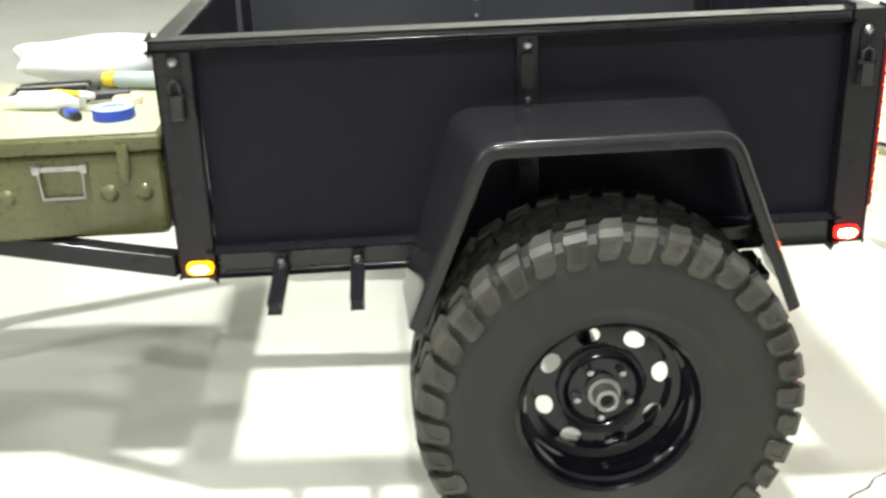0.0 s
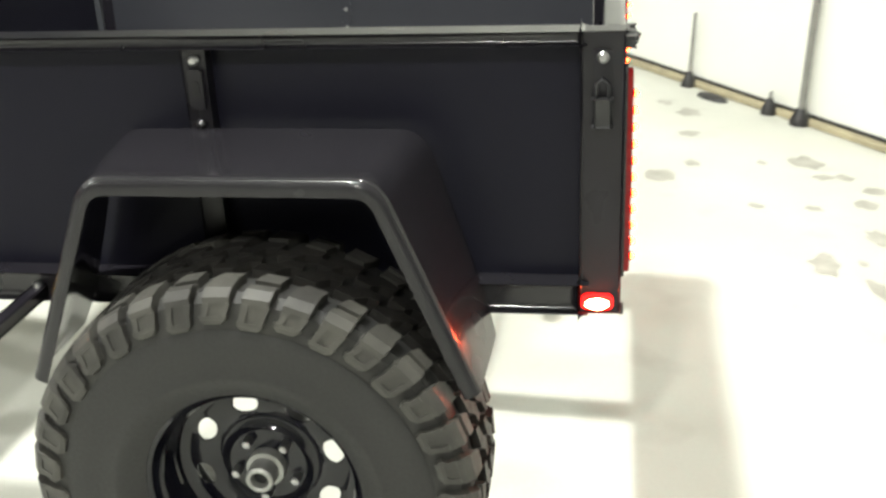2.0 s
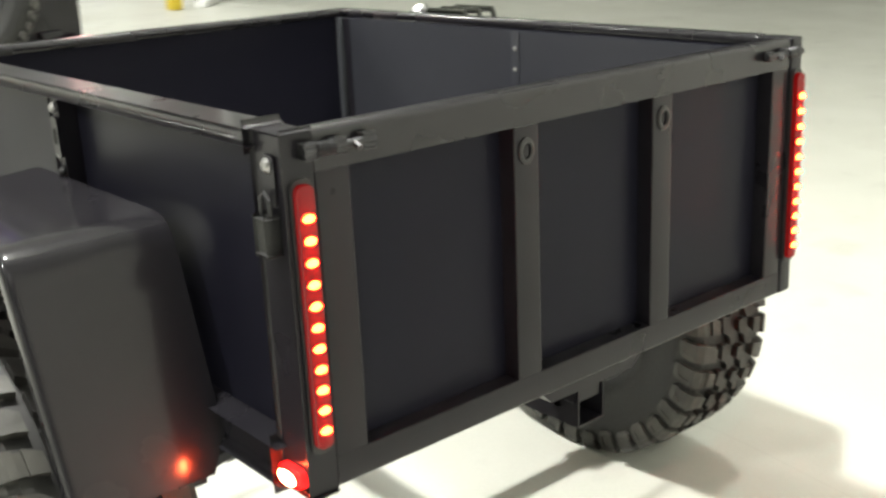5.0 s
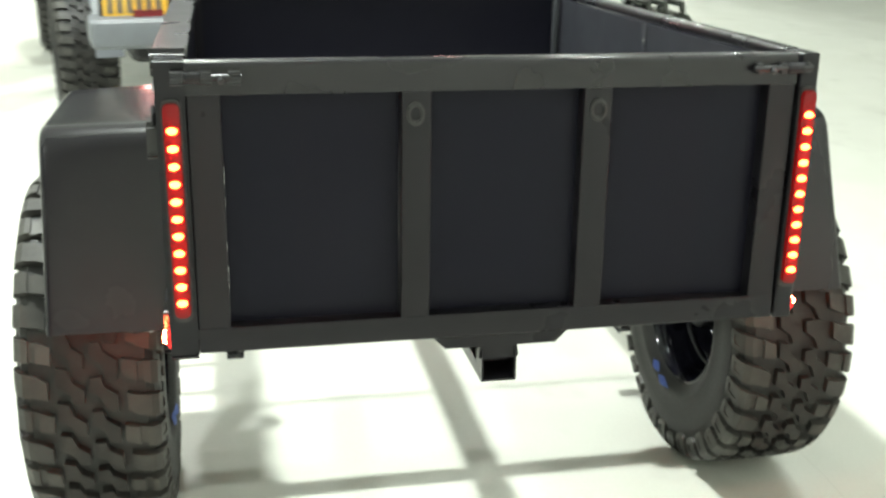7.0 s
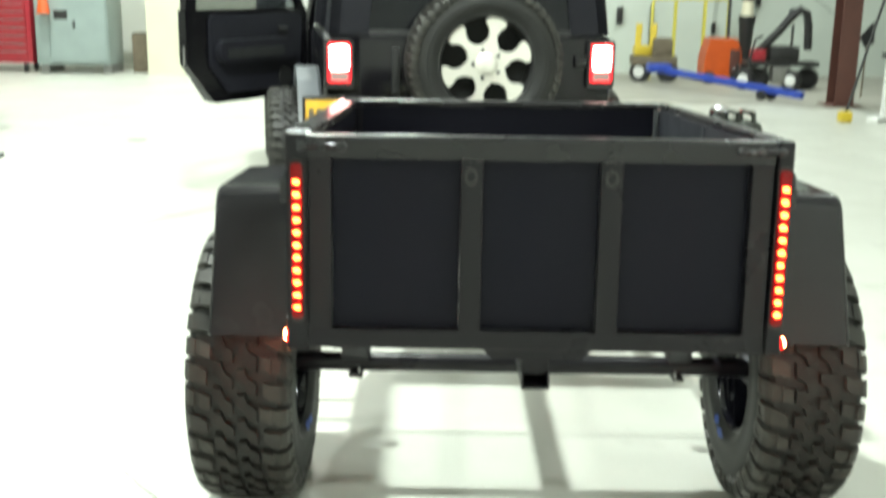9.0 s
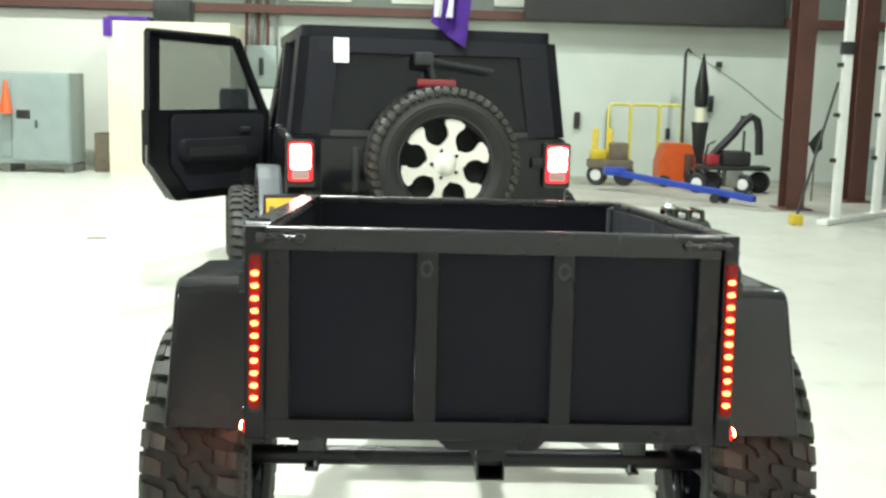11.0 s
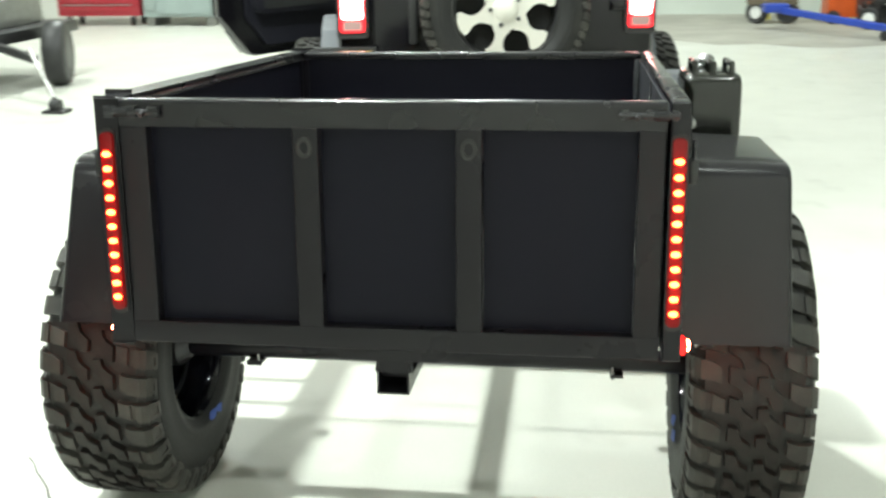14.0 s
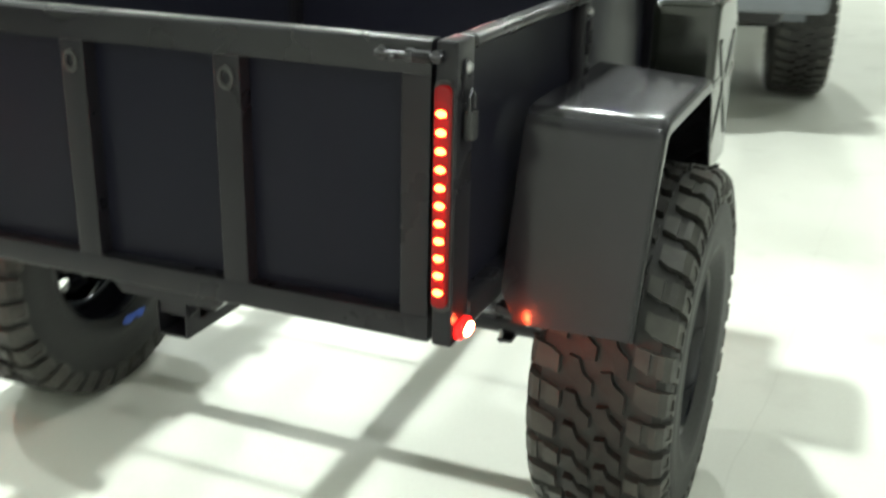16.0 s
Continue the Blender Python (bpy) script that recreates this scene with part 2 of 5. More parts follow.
STAIN = surface("damp_stain", (0.30, 0.29, 0.255), 0.4, 0, (0.45, 0.44, 0.395), 12, 0.8)


# ---- mesh helpers ----
def mesh_object(name, bm, mat, parent=None, label="", smooth=35.0):
    me = bpy.data.meshes.new(name)
    bm.normal_update()
    bm.to_mesh(me)
    bm.free()
    me.materials.append(mat)
    if smooth:
        me.shade_smooth()
        me.set_sharp_from_angle(angle=radians(smooth))
    ob = new(name, me)
    if parent is not None:
        ob.parent = parent
    if label:
        tagged(ob, label)
    return ob


def part(name, bm, mat, parent, label="", smooth=35.0):
    return mesh_object(name, bm, mat, parent, label, smooth)


def thing(name, m, label, category, group="", kind=""):
    ob = new(name)
    ob.empty_display_size = 0.1
    ob.matrix_world = m
    return tagged(ob, label, category, group, kind)


def structure(name, bm, mat, label, category):
    return tagged(mesh_object(name, bm, mat), label, category, "", "structure")


def add_box(bm, x0, x1, y0, y1, z0, z1, bevel=0.0, seg=2, m=None):
    got = bmesh.ops.create_cube(bm, size=1)["verts"]
    for v in got:
        v.co = Vector(((x0 + x1) / 2 + v.co.x * (x1 - x0), (y0 + y1) / 2 + v.co.y * (y1 - y0), (z0 + z1) / 2 + v.co.z * (z1 - z0)))
    if m is not None:
        bmesh.ops.transform(bm, matrix=m, verts=got)
    if bevel:
        edges = list({e for v in got for e in v.link_edges})
        bmesh.ops.bevel(bm, geom=edges, offset=bevel, segments=seg, profile=0.6, affect="EDGES")
    return bm


def box(x0, x1, y0, y1, z0, z1, bevel=0.0, seg=2, m=None):
    return add_box(bmesh.new(), x0, x1, y0, y1, z0, z1, bevel, seg, m)


def add_tube(bm, points, radius, n=12, caps=True):
    """A round bar along a line of points."""
    points = [Vector(p) for p in points]
    rings = []
    side = None
    for i, p in enumerate(points):
        ahead = (points[min(i + 1, len(points) - 1)] - points[max(i - 1, 0)]).normalized()
        if side is None:
            side = ahead.cross(Vector((0, 0, 1)))
            if side.length < 0.1:
                side = ahead.cross(Vector((0, 1, 0)))
        side = (side - ahead * side.dot(ahead)).normalized()
        up = ahead.cross(side)
        rings.append([bm.verts.new(p + radius * (math.cos(2 * math.pi * k / n) * side + math.sin(2 * math.pi * k / n) * up)) for k in range(n)])
    for a, b in zip(rings, rings[1:]):
        for k in range(n):
            bm.faces.new((a[k], a[(k + 1) % n], b[(k + 1) % n], b[k]))
    if caps:
        bm.faces.new(rings[0][::-1])
        bm.faces.new(rings[-1])
    return bm


def tube(points, radius, n=12):
    return add_tube(bmesh.new(), points, radius, n)


def add_bar(bm, a, b, w, h, bevel=0.003):
    """A square tube from a to b, w wide across and h high."""
    a, b = Vector(a), Vector(b)
    d = b - a
    turn = d.to_track_quat("Y", "Z").to_matrix().to_4x4()
    return add_box(bm, -w / 2, w / 2, 0, d.length, -h / 2, h / 2, bevel, 1, Matrix.Translation(a) @ turn)


def bar(a, b, w, h, bevel=0.003):
    return add_bar(bmesh.new(), a, b, w, h, bevel)


def lathe(profile, n=48, closed=False, axis="x", bm=None):
    """Turns a profile of (along, radius) round an axis through the origin."""
    bm = bm or bmesh.new()
    rings = []
    for a, r in profile:
        ring = []
        for k in range(n):
            c, s = r * math.cos(2 * math.pi * k / n), r * math.sin(2 * math.pi * k / n)
            ring.append(bm.verts.new({"x": (a, c, s), "y": (s, a, c), "z": (c, s, a)}[axis]))
        rings.append(ring)
    pairs = list(zip(rings, rings[1:])) + ([(rings[-1], rings[0])] if closed else [])
    for a, b in pairs:
        for k in range(n):
            bm.faces.new((a[k], b[k], b[(k + 1) % n], a[(k + 1) % n]))
    if not closed:
        for ring, flip in ((rings[0], False), (rings[-1], True)):
            bm.faces.new(ring[::-1] if flip else ring)
    bmesh.ops.recalc_face_normals(bm, faces=bm.faces)
    return bm


def prism(outline, x0, x1, axis="x"):
    """A flat outline of (a, b) pushed along an axis from x0 to x1."""
    bm = bmesh.new()
    def at(x, a, b):
        return {"x": (x, a, b), "y": (a, x, b), "z": (a, b, x)}[axis]
    low = [bm.verts.new(at(x0, a, b)) for a, b in outline]
    high = [bm.verts.new(at(x1, a, b)) for a, b in outline]
    count = len(outline)
    for k in range(count):
        bm.faces.new((low[k], low[(k + 1) % count], high[(k + 1) % count], high[k]))
    bm.faces.new(low[::-1])
    bm.faces.new(high)
    bmesh.ops.recalc_face_normals(bm, faces=bm.faces)
    return bm


def rounded(corners, radius, seg=5):
    """The outline with its corners rounded; a radius for each or one for all."""
    out = []
    count = len(corners)
    for i, c in enumerate(corners):
        r = radius[i] if isinstance(radius, (list, tuple)) else radius
        p, a, b = Vector(c), Vector(corners[i - 1]), Vector(corners[(i + 1) % count])
        u, v = (a - p).normalized(), (b - p).normalized()
        if r <= 0:
            out.append(tuple(p))
            continue
        half = u.angle(v) / 2
        d = min(r / math.tan(half), (a - p).length * 0.49, (b - p).length * 0.49)
        s, e = p + u * d, p + v * d
        for k in range(seg + 1):
            f = k / seg
            out.append(tuple(s * (1 - f) ** 2 + p * 2 * f * (1 - f) + e * f**2))
    return out


# ---- the hall ----
def hall():
    structure("floor", box(-26, 30, -24, 17.8, -0.2, 0), FLOOR_MAT, "pale sealed concrete shop floor with stains and cracks", "floor")
    structure("wall_north", box(-26, 30, 16.9, 17.2, 0, 2.7), WALL_GREY, "pale grey-green painted block wall behind the vehicles", "wall")
    structure("wall_north_upper", box(-26, 30, 16.88, 17.2, 2.7, 6.2), UPPER_GREEN, "dull grey-green cladding above the block wall", "wall")
    structure("wall_north_west", box(-14, -5.2, 16.86, 16.9, 0, 2.69), WALL_WHITE, "white painted stretch of the far wall", "wall")
    structure("wall_west", box(-14.3, -14, -24, 16.9, 0, 6.2), WALL_WHITE, "white painted side wall of the shop", "wall")
    structure("ceiling", box(-26, 30, -24, 17.8, 6.2, 6.4), CEILING_MAT, "pale roof of the shop, out of view, whitened for bounce light", "ceiling")


WALL_FOOT, WALL_TURN = Vector((5.85, 1.08, 0)), 37.0


def diagonal_wall():
    """The white sliding door wall that runs slantwise past the trailer's rear: its own x runs along it."""
    m = Matrix.Translation(WALL_FOOT) @ Matrix.Rotation(radians(WALL_TURN), 4, "Z")
    wall = structure("wall_south", box(-20, 24, -0.2, 0, 0, 6.2), WALL_WHITE, "white sheet door wall meeting the floor at a seal", "wall")
    wall.matrix_world = m
    seal = structure("baseboard", box(-20, 24, 0, 0.05, 0, 0.035, 0.01), SEAL, "weathered yellowish-brown rubber seal along the wall's foot", "seal")
    seal.matrix_world = m
    gap = structure("trim_seal_gap", box(-20, 24, 0.001, 0.012, 0.036, 0.052), BLACK_PLASTIC, "dark gap line above the wall's floor seal", "seal")
    gap.matrix_world = m
    for along in (-4.6, -1.22, 2.16, 5.5):
        seam = structure("trim_wall_seam", box(along - 0.006, along + 0.006, 0.0005, 0.004, 0.055, 6.1), CABINET_GREY, "thin vertical joint between the wall's white sheets", "joint")
        seam.matrix_world = m
    for along, high, r in ((-3.42, 2.6, 0.019), (-2.56, 0.42, 0.010), (-3.2, 0.12, 0.010), (0.0, 0.35, 0.01), (1.05, 2.6, 0.016)):
        pole = thing("door_bolt_rod", m @ pose(along, 0.06, 0), "grey steel cane bolt rod standing at the wall's foot", "bolt rod", "rods at the wall")
        part("rod", tube([(0, 0, 0.0), (0, 0, high)], r, 10), GALV, pole)
        bm = lathe([(0, 0.034 + r), (0.02, 0.033 + r), (0.05, 0.020 + r), (0.085, 0.005 + r)], 12, axis="z")
        part("foot", bm, BLACK_PLASTIC, pole, "dark rounded foot bracket")
    for along in (-2.83, -1.66, 0.25):
        rag = mesh_object("floor_scrap", lathe([(0, 0.09), (0.02, 0.08), (0.035, 0.04)], 9, axis="z"), BLACK_PLASTIC)
        rag.matrix_world = m @ pose(along, 0.12, 0) @ Matrix.Diagonal((1.3, 0.6, 0.7, 1))
        tagged(rag, "dark scrap of rubber lying at the wall's foot", "scrap", "scraps at the wall")


def floor_stains():
    """Damp footmarks on the floor near the slanting wall."""
    rnd = random.Random(11)
    m = Matrix.Translation(WALL_FOOT) @ Matrix.Rotation(radians(WALL_TURN), 4, "Z")
    bm = bmesh.new()
    # along the wall, out from it, half width and half length of each mark
    marks = [(-3.72, 1.20, 0.060, 0.092), (-2.99, 0.42, 0.060, 0.075), (-3.28, 0.67, 0.050, 0.055), (-3.65, 0.96, 0.038, 0.046), (-3.79, 0.67, 0.022, 0.032), (-3.89, 0.49, 0.070, 0.090),
             (-4.07, 0.57, 0.045, 0.042), (-4.12, 0.49, 0.034, 0.053), (-4.30, 0.51, 0.051, 0.039), (-4.40, 0.68, 0.045, 0.053), (-4.68, 0.92, 0.049, 0.082), (-4.33, 0.90, 0.034, 0.032),
             (-4.20, 1.09, 0.029, 0.035), (-4.76, 1.29, 0.056, 0.096), (-4.82, 1.16, 0.016, 0.035), (-5.01, 1.29, 0.029, 0.099), (-2.78, 0.41, 0.034, 0.046)]
    marks += [(rnd.uniform(-2.6, -0.7), rnd.uniform(0.3, 1.2), rnd.uniform(0.02, 0.04), rnd.uniform(0.02, 0.06)) for _ in range(7)]
    for k, (cx, cy, lw, sw) in enumerate(marks):
        a = radians(-116) + rnd.gauss(0, 0.2)
        ring = []
        for j in range(15):
            f = 2 * math.pi * j / 15
            r = 1 + rnd.uniform(-0.28, 0.28)
            x, y = lw * r * math.cos(f), sw * r * math.sin(f)
            ring.append(bm.verts.new((cx + x * math.cos(a) - y * math.sin(a), cy + x * math.sin(a) + y * math.cos(a), 0.0015 + k * 0.00002)))
        bm.faces.new(ring)
    ob = mesh_object("damp_marks", bm, STAIN)
    ob.matrix_world = m
    tagged(ob, "grey damp footmarks and smudges on the pale floor", "stain", "", "stuff")


def worn_floor():
    """Dusty bare concrete under the machines by the far wall."""
    rnd = random.Random(8)
    bm = bmesh.new()
    edge = [(1.0 + 0.5 * k, 12.6 - 0.12 * k + rnd.uniform(-0.25, 0.25)) for k in range(21)]
    ring = [bm.verts.new((x, y, 0.002)) for x, y in edge] + [bm.verts.new((11.0, 16.86, 0.002)), bm.verts.new((1.0, 16.86, 0.002))]
    bm.faces.new(ring)
    structure("floor_worn", bm, WORN_FLOOR, "dusty tan worn concrete by the far wall", "floor")


def floor_scraps():
    scrap = mesh_object("floor_strip", box(-0.09, 0.09, -0.035, 0.035, 0.0005, 0.006, 0.002), GALV)
    scrap.matrix_world = pose(-3.25, 7.95, 0, 0, 0, 12)
    tagged(scrap, "thin grey flat strip lying on the pale floor", "strip")
    # one hairline crack runs slantwise past the trailer's left wheel
    rnd = random.Random(3)
    bm = bmesh.new()
    rows = []
    for k in range(41):
        f = 0.12 + 0.88 * k / 40
        x, y = -1.45 + 1.6 * f + rnd.uniform(-0.008, 0.008), 0.95 - 2.0 * f + rnd.uniform(-0.008, 0.008)
        half = 0.0012 + 0.0016 * rnd.random()
        rows.append([bm.verts.new((x - half, y - half, 0.0012)), bm.verts.new((x + half, y + half, 0.0012))])
    for a, b in zip(rows, rows[1:]):
        bm.faces.new((a[0], b[0], b[1], a[1]))
    crack = mesh_object("floor_crack", bm, STAIN_DARK, smooth=0)
    tagged(crack, "dark hairline crack across the pale floor", "crack", "", "structure")


def ceiling_lamps():
    first = None
    for x, y, share in LAMP_PLACES:
        place = pose(x, y, LAMP_HEIGHT)
        if first is None:
            first = thing("high_bay_lamp", place, "round white high-bay lamp hung out of view, most added as fill", "lamp", "high-bay lamps")
            shade = lathe([(0.012, 0.24), (0.03, 0.25), (0.22, 0.12), (0.36, 0.1), (0.36, 0.09), (0.22, 0.11), (0.03, 0.235)], 32, True, "z")
            part("shade", shade, WHITE_STEEL, first)
            part("lens", lathe([(0.014, 0.225), (0.03, 0.225)], 32, axis="z"), LAMP_GLOW, first, "glowing white lens")
            part("rod", tube([(0, 0, 0.36), (0, 0, 6.2 - LAMP_HEIGHT)], 0.012), GALV, first)
        else:
            copy_thing(first, place)
        light = bpy.data.lights.new("high_bay_light", "AREA")
        light.shape, light.size, light.energy, light.color = "DISK", 0.30, LAMP_POWER * share, LAMP_COLOUR
        ob = new("high_bay_light", light)
        ob.matrix_world = pose(x, y, LAMP_HEIGHT - 0.01)


hall()
diagonal_wall()
floor_stains()
worn_floor()
floor_scraps()
ceiling_lamps()

# ---- wheels ----
def carcass_mesh(radius, width, rim_r, depth=0.017):
    """The tyre's body round the x axis, under its lugs."""
    base = radius - depth
    prof = [(-0.38 * width, rim_r), (-0.47 * width, rim_r + 0.03), (-0.5 * width, (rim_r + radius) / 2 - 0.01), (-0.485 * width, radius - 0.07), (-0.445 * width, base - 0.014),
            (-0.39 * width, base), (0, base + 0.002), (0.39 * width, base), (0.445 * width, base - 0.014), (0.485 * width, radius - 0.07), (0.5 * width, (rim_r + radius) / 2 - 0.01), (0.47 * width, rim_r + 0.03), (0.38 * width, rim_r)]
    return lathe(prof, 72, True)


def lug_mesh(radius, width, lugs, shoulder, fold=1.0, depth=0.017):
    """The moulded tread: side lugs that fold over the shoulder, and two rows of slanted middle blocks."""
    bm = bmesh.new()
    base = radius - depth
    def at(w, r, a):
        return bm.verts.new((w, r * math.cos(a), r * math.sin(a)))
    def chain(sections):
        rings = [[at(*p) for p in s] for s in sections]
        for a, b in zip(rings, rings[1:]):
            for k in range(4):
                bm.faces.new((a[k], a[(k + 1) % 4], b[(k + 1) % 4], b[k]))
        bm.faces.new(rings[0][::-1])
        bm.faces.new(rings[-1])
    step = 2 * math.pi / lugs
    for side in (-1, 1):
        for k in range(lugs if shoulder else 0):
            a0 = k * step + (0.5 * step if side > 0 else 0)
            long_one = k % 2 == 0
            w0 = (0.235 if long_one else 0.265) * width
            low = radius - 0.022 - fold * (0.045 if long_one else 0.036)
            def run(line, halves, shift=0.0):
                secs = []
                for (w, r, lag), share in zip(line, halves):
                    half = step * share
                    c = a0 + side * lag * step + shift * step
                    flat = w < 0.45 * width
                    inner, wi = (base - 0.006, w) if flat else (r - 0.008, w - 0.022)
                    secs.append([(side * w, r, c - half), (side * w, r, c + half), (side * wi, inner, c + half * 1.08), (side * wi, inner, c - half * 1.08)])
                chain(secs)
            if long_one:
                # a cut splits every second lug in two steps
                run([(w0, radius, -0.05), (0.30 * width, radius, 0.04), (0.335 * width, radius - 0.001, 0.085)], (0.25, 0.28, 0.30))
                run([(0.328 * width, radius - 0.0085, 0.08), (0.40 * width, radius - 0.0085, 0.13)], (0.27, 0.29))
                run([(0.385 * width, radius - 0.002, 0.12), (0.43 * width, radius - 0.004, 0.16), (0.478 * width, radius - 0.016, 0.2), (0.486 * width, radius - 0.026, 0.2)], (0.31, 0.33, 0.34, 0.33))
            else:
                run([(w0, radius, -0.05), (0.33 * width, radius, 0.08), (0.43 * width, radius - 0.004, 0.16), (0.478 * width, radius - 0.016, 0.2), (0.486 * width, radius - 0.026, 0.2)], (0.25, 0.30, 0.33, 0.34, 0.33))
            # ribs and a lip frame a deep hollow on the side of each lug
            for shift in (-0.25, 0.26):
                run([(0.486 * width, radius - 0.0265, 0.2), (0.499 * width, radius - 0.030 - fold * 0.010, 0.24), (0.508 * width, low + 0.011, 0.3)], (0.10, 0.075, 0.09), shift)
            run([(0.480 * width, radius - 0.027, 0.2), (0.4985 * width, low + 0.008, 0.3)], (0.2, 0.2))
            run([(0.508 * width, low + 0.0115, 0.3), (0.511 * width, low + 0.004, 0.32), (0.504 * width, low - 0.005, 0.34)], (0.37, 0.34, 0.22))
        for k in range(0 if shoulder else lugs):
            a0 = k * step + (0.25 if side > 0 else -0.1) * step
            w0, w1 = 0.02 * width, 0.205 * width
            secs = []
            for f, shift, half in ((0.0, -0.34, 0.19), (0.40, -0.24, 0.31), (0.5, -0.02, 0.27), (0.60, 0.12, 0.33), (1.0, 0.26, 0.26)):
                w = side * (w0 + (w1 - w0) * f)
                c = a0 + side * shift * step
                secs.append([(w, radius + 0.001, c - half * step), (w, radius + 0.001, c + half * step), (w, base - 0.004, c + half * step * 1.1), (w, base - 0.004, c - half * step * 1.1)])
            chain(secs)
    bmesh.ops.recalc_face_normals(bm, faces=bm.faces)
    return bm


def build_tyre(parent, radius, width, rim_r, lugs, words, fold=1.0):
    tyre = part("tyre", carcass_mesh(radius, width, rim_r), RUBBER, parent, words, 25)
    tread = part("tread", lug_mesh(radius, width, lugs, False, fold), LUG, tyre, "scuffed middle tread blocks", 20)
    tagged(tread, kind="stuff")
    edge = part("shoulder_tread", lug_mesh(radius, width, lugs, True, fold), DUSTY_LUG, tyre, "dusty hollowed shoulder lugs", 20)
    tagged(edge, kind="stuff")
    part("sidewall", sidewall_mesh(radius, width, rim_r), SIDEWALL, tyre)
    return tyre


def sidewall_mesh(radius, width, rim_r):
    """The smooth cheek of the tyre with its raised rings, a hair outside the carcass."""
    bm = bmesh.new()
    for s in (-1, 1):
        mid = (rim_r + radius) / 2 - 0.01
        prof = [(s * 0.40 * width, rim_r), (s * (0.472 * width + 0.001), rim_r + 0.03), (s * (0.487 * width + 0.003), rim_r + 0.045), (s * (0.489 * width + 0.003), rim_r + 0.052), (s * (0.49 * width + 0.001), rim_r + 0.056),
                (s * (0.5 * width + 0.001), mid), (s * (0.496 * width + 0.003), radius - 0.085), (s * (0.49 * width + 0.001), radius - 0.075), (s * 0.45 * width, radius - 0.09)]
        lathe(prof, 72, True, bm=bm)
    return bm


def rim_barrel():
    """The rolled steel barrel: an outer lip, two steps down to the well, and the inner lip."""
    p = [(-0.108, 0.208), (-0.116, 0.207), (-0.1185, 0.201), (-0.113, 0.194), (-0.098, 0.190), (-0.090, 0.182), (-0.072, 0.180), (-0.064, 0.174), (-0.02, 0.172),
         (0.03, 0.176), (0.09, 0.188), (0.118, 0.198), (0.1265, 0.206), (0.124, 0.214), (0.116, 0.214), (0.085, 0.197), (0.0, 0.184), (-0.06, 0.186), (-0.1, 0.2)]
    return lathe(p, 64, True)


def steel_disc(rim_r, at_x, holes=8):
    """The pressed wheel disc: a dished middle, a ring pierced by oval holes, and a flange into the barrel."""
    bm = bmesh.new()
    r_out = rim_r
    def bulge(r):
        line = [(0.0, 0.0), (0.045, 0.0), (0.074, 0.002), (0.084, 0.012), (0.094, 0.014), (0.106, 0.004), (0.131, 0.002), (0.152, 0.010), (r_out, 0.0)]
        for (r0, x0), (r1, x1) in zip(line, line[1:]):
            if r <= r1:
                return at_x + x0 + (x1 - x0) * (r - r0) / (r1 - r0)
        return at_x + line[-1][1]
    per = 32
    n = holes * per
    radii_in, radii_out = (0.026, 0.045, 0.064, 0.074, 0.084, 0.094, 0.103), (0.155, 0.163, r_out)
    sides = []
    for back in (0.0, 0.005):
        columns = []
        for k in range(n):
            a = 2 * math.pi * k / n + radians(8.5)
            f = (k % per - per / 2) / (per / 4)
            gap = 0.0185 * math.sqrt(1 - f * f) if abs(f) < 1 else 0.0
            def put(r):
                return bm.verts.new((bulge(r) + back, r * math.cos(a), r * math.sin(a)))
            low = [put(r) for r in radii_in] + [put(0.131 - gap)]
            high = [put(0.131 + gap) if gap else low[-1]] + [put(r) for r in radii_out]
            columns.append((low, high))
        for k in range(n):
            for part_a, part_b in zip(columns[k], columns[(k + 1) % n]):
                for m in range(len(part_a) - 1):
                    bm.faces.new((part_a[m], part_a[m + 1], part_b[m + 1], part_b[m]))
        sides.append(columns)
    # walls of the sheet's thickness round the middle, the rim and each hole
    for k in range(n):
        (l0, h0), (l1, h1) = sides[0][k], sides[0][(k + 1) % n]
        (p0, q0), (p1, q1) = sides[1][k], sides[1][(k + 1) % n]
        bm.faces.new((l0[0], l1[0], p1[0], p0[0]))
        bm.faces.new((h0[-1], h1[-1], q1[-1], q0[-1]))
        if not (l0[-1] is h0[0] and l1[-1] is h1[0]):
            bm.faces.new((l0[-1], l1[-1], p1[-1], p0[-1]))
            bm.faces.new((h0[0], h1[0], q1[0], q0[0]))
    bmesh.ops.recalc_face_normals(bm, faces=bm.faces)
    return bm


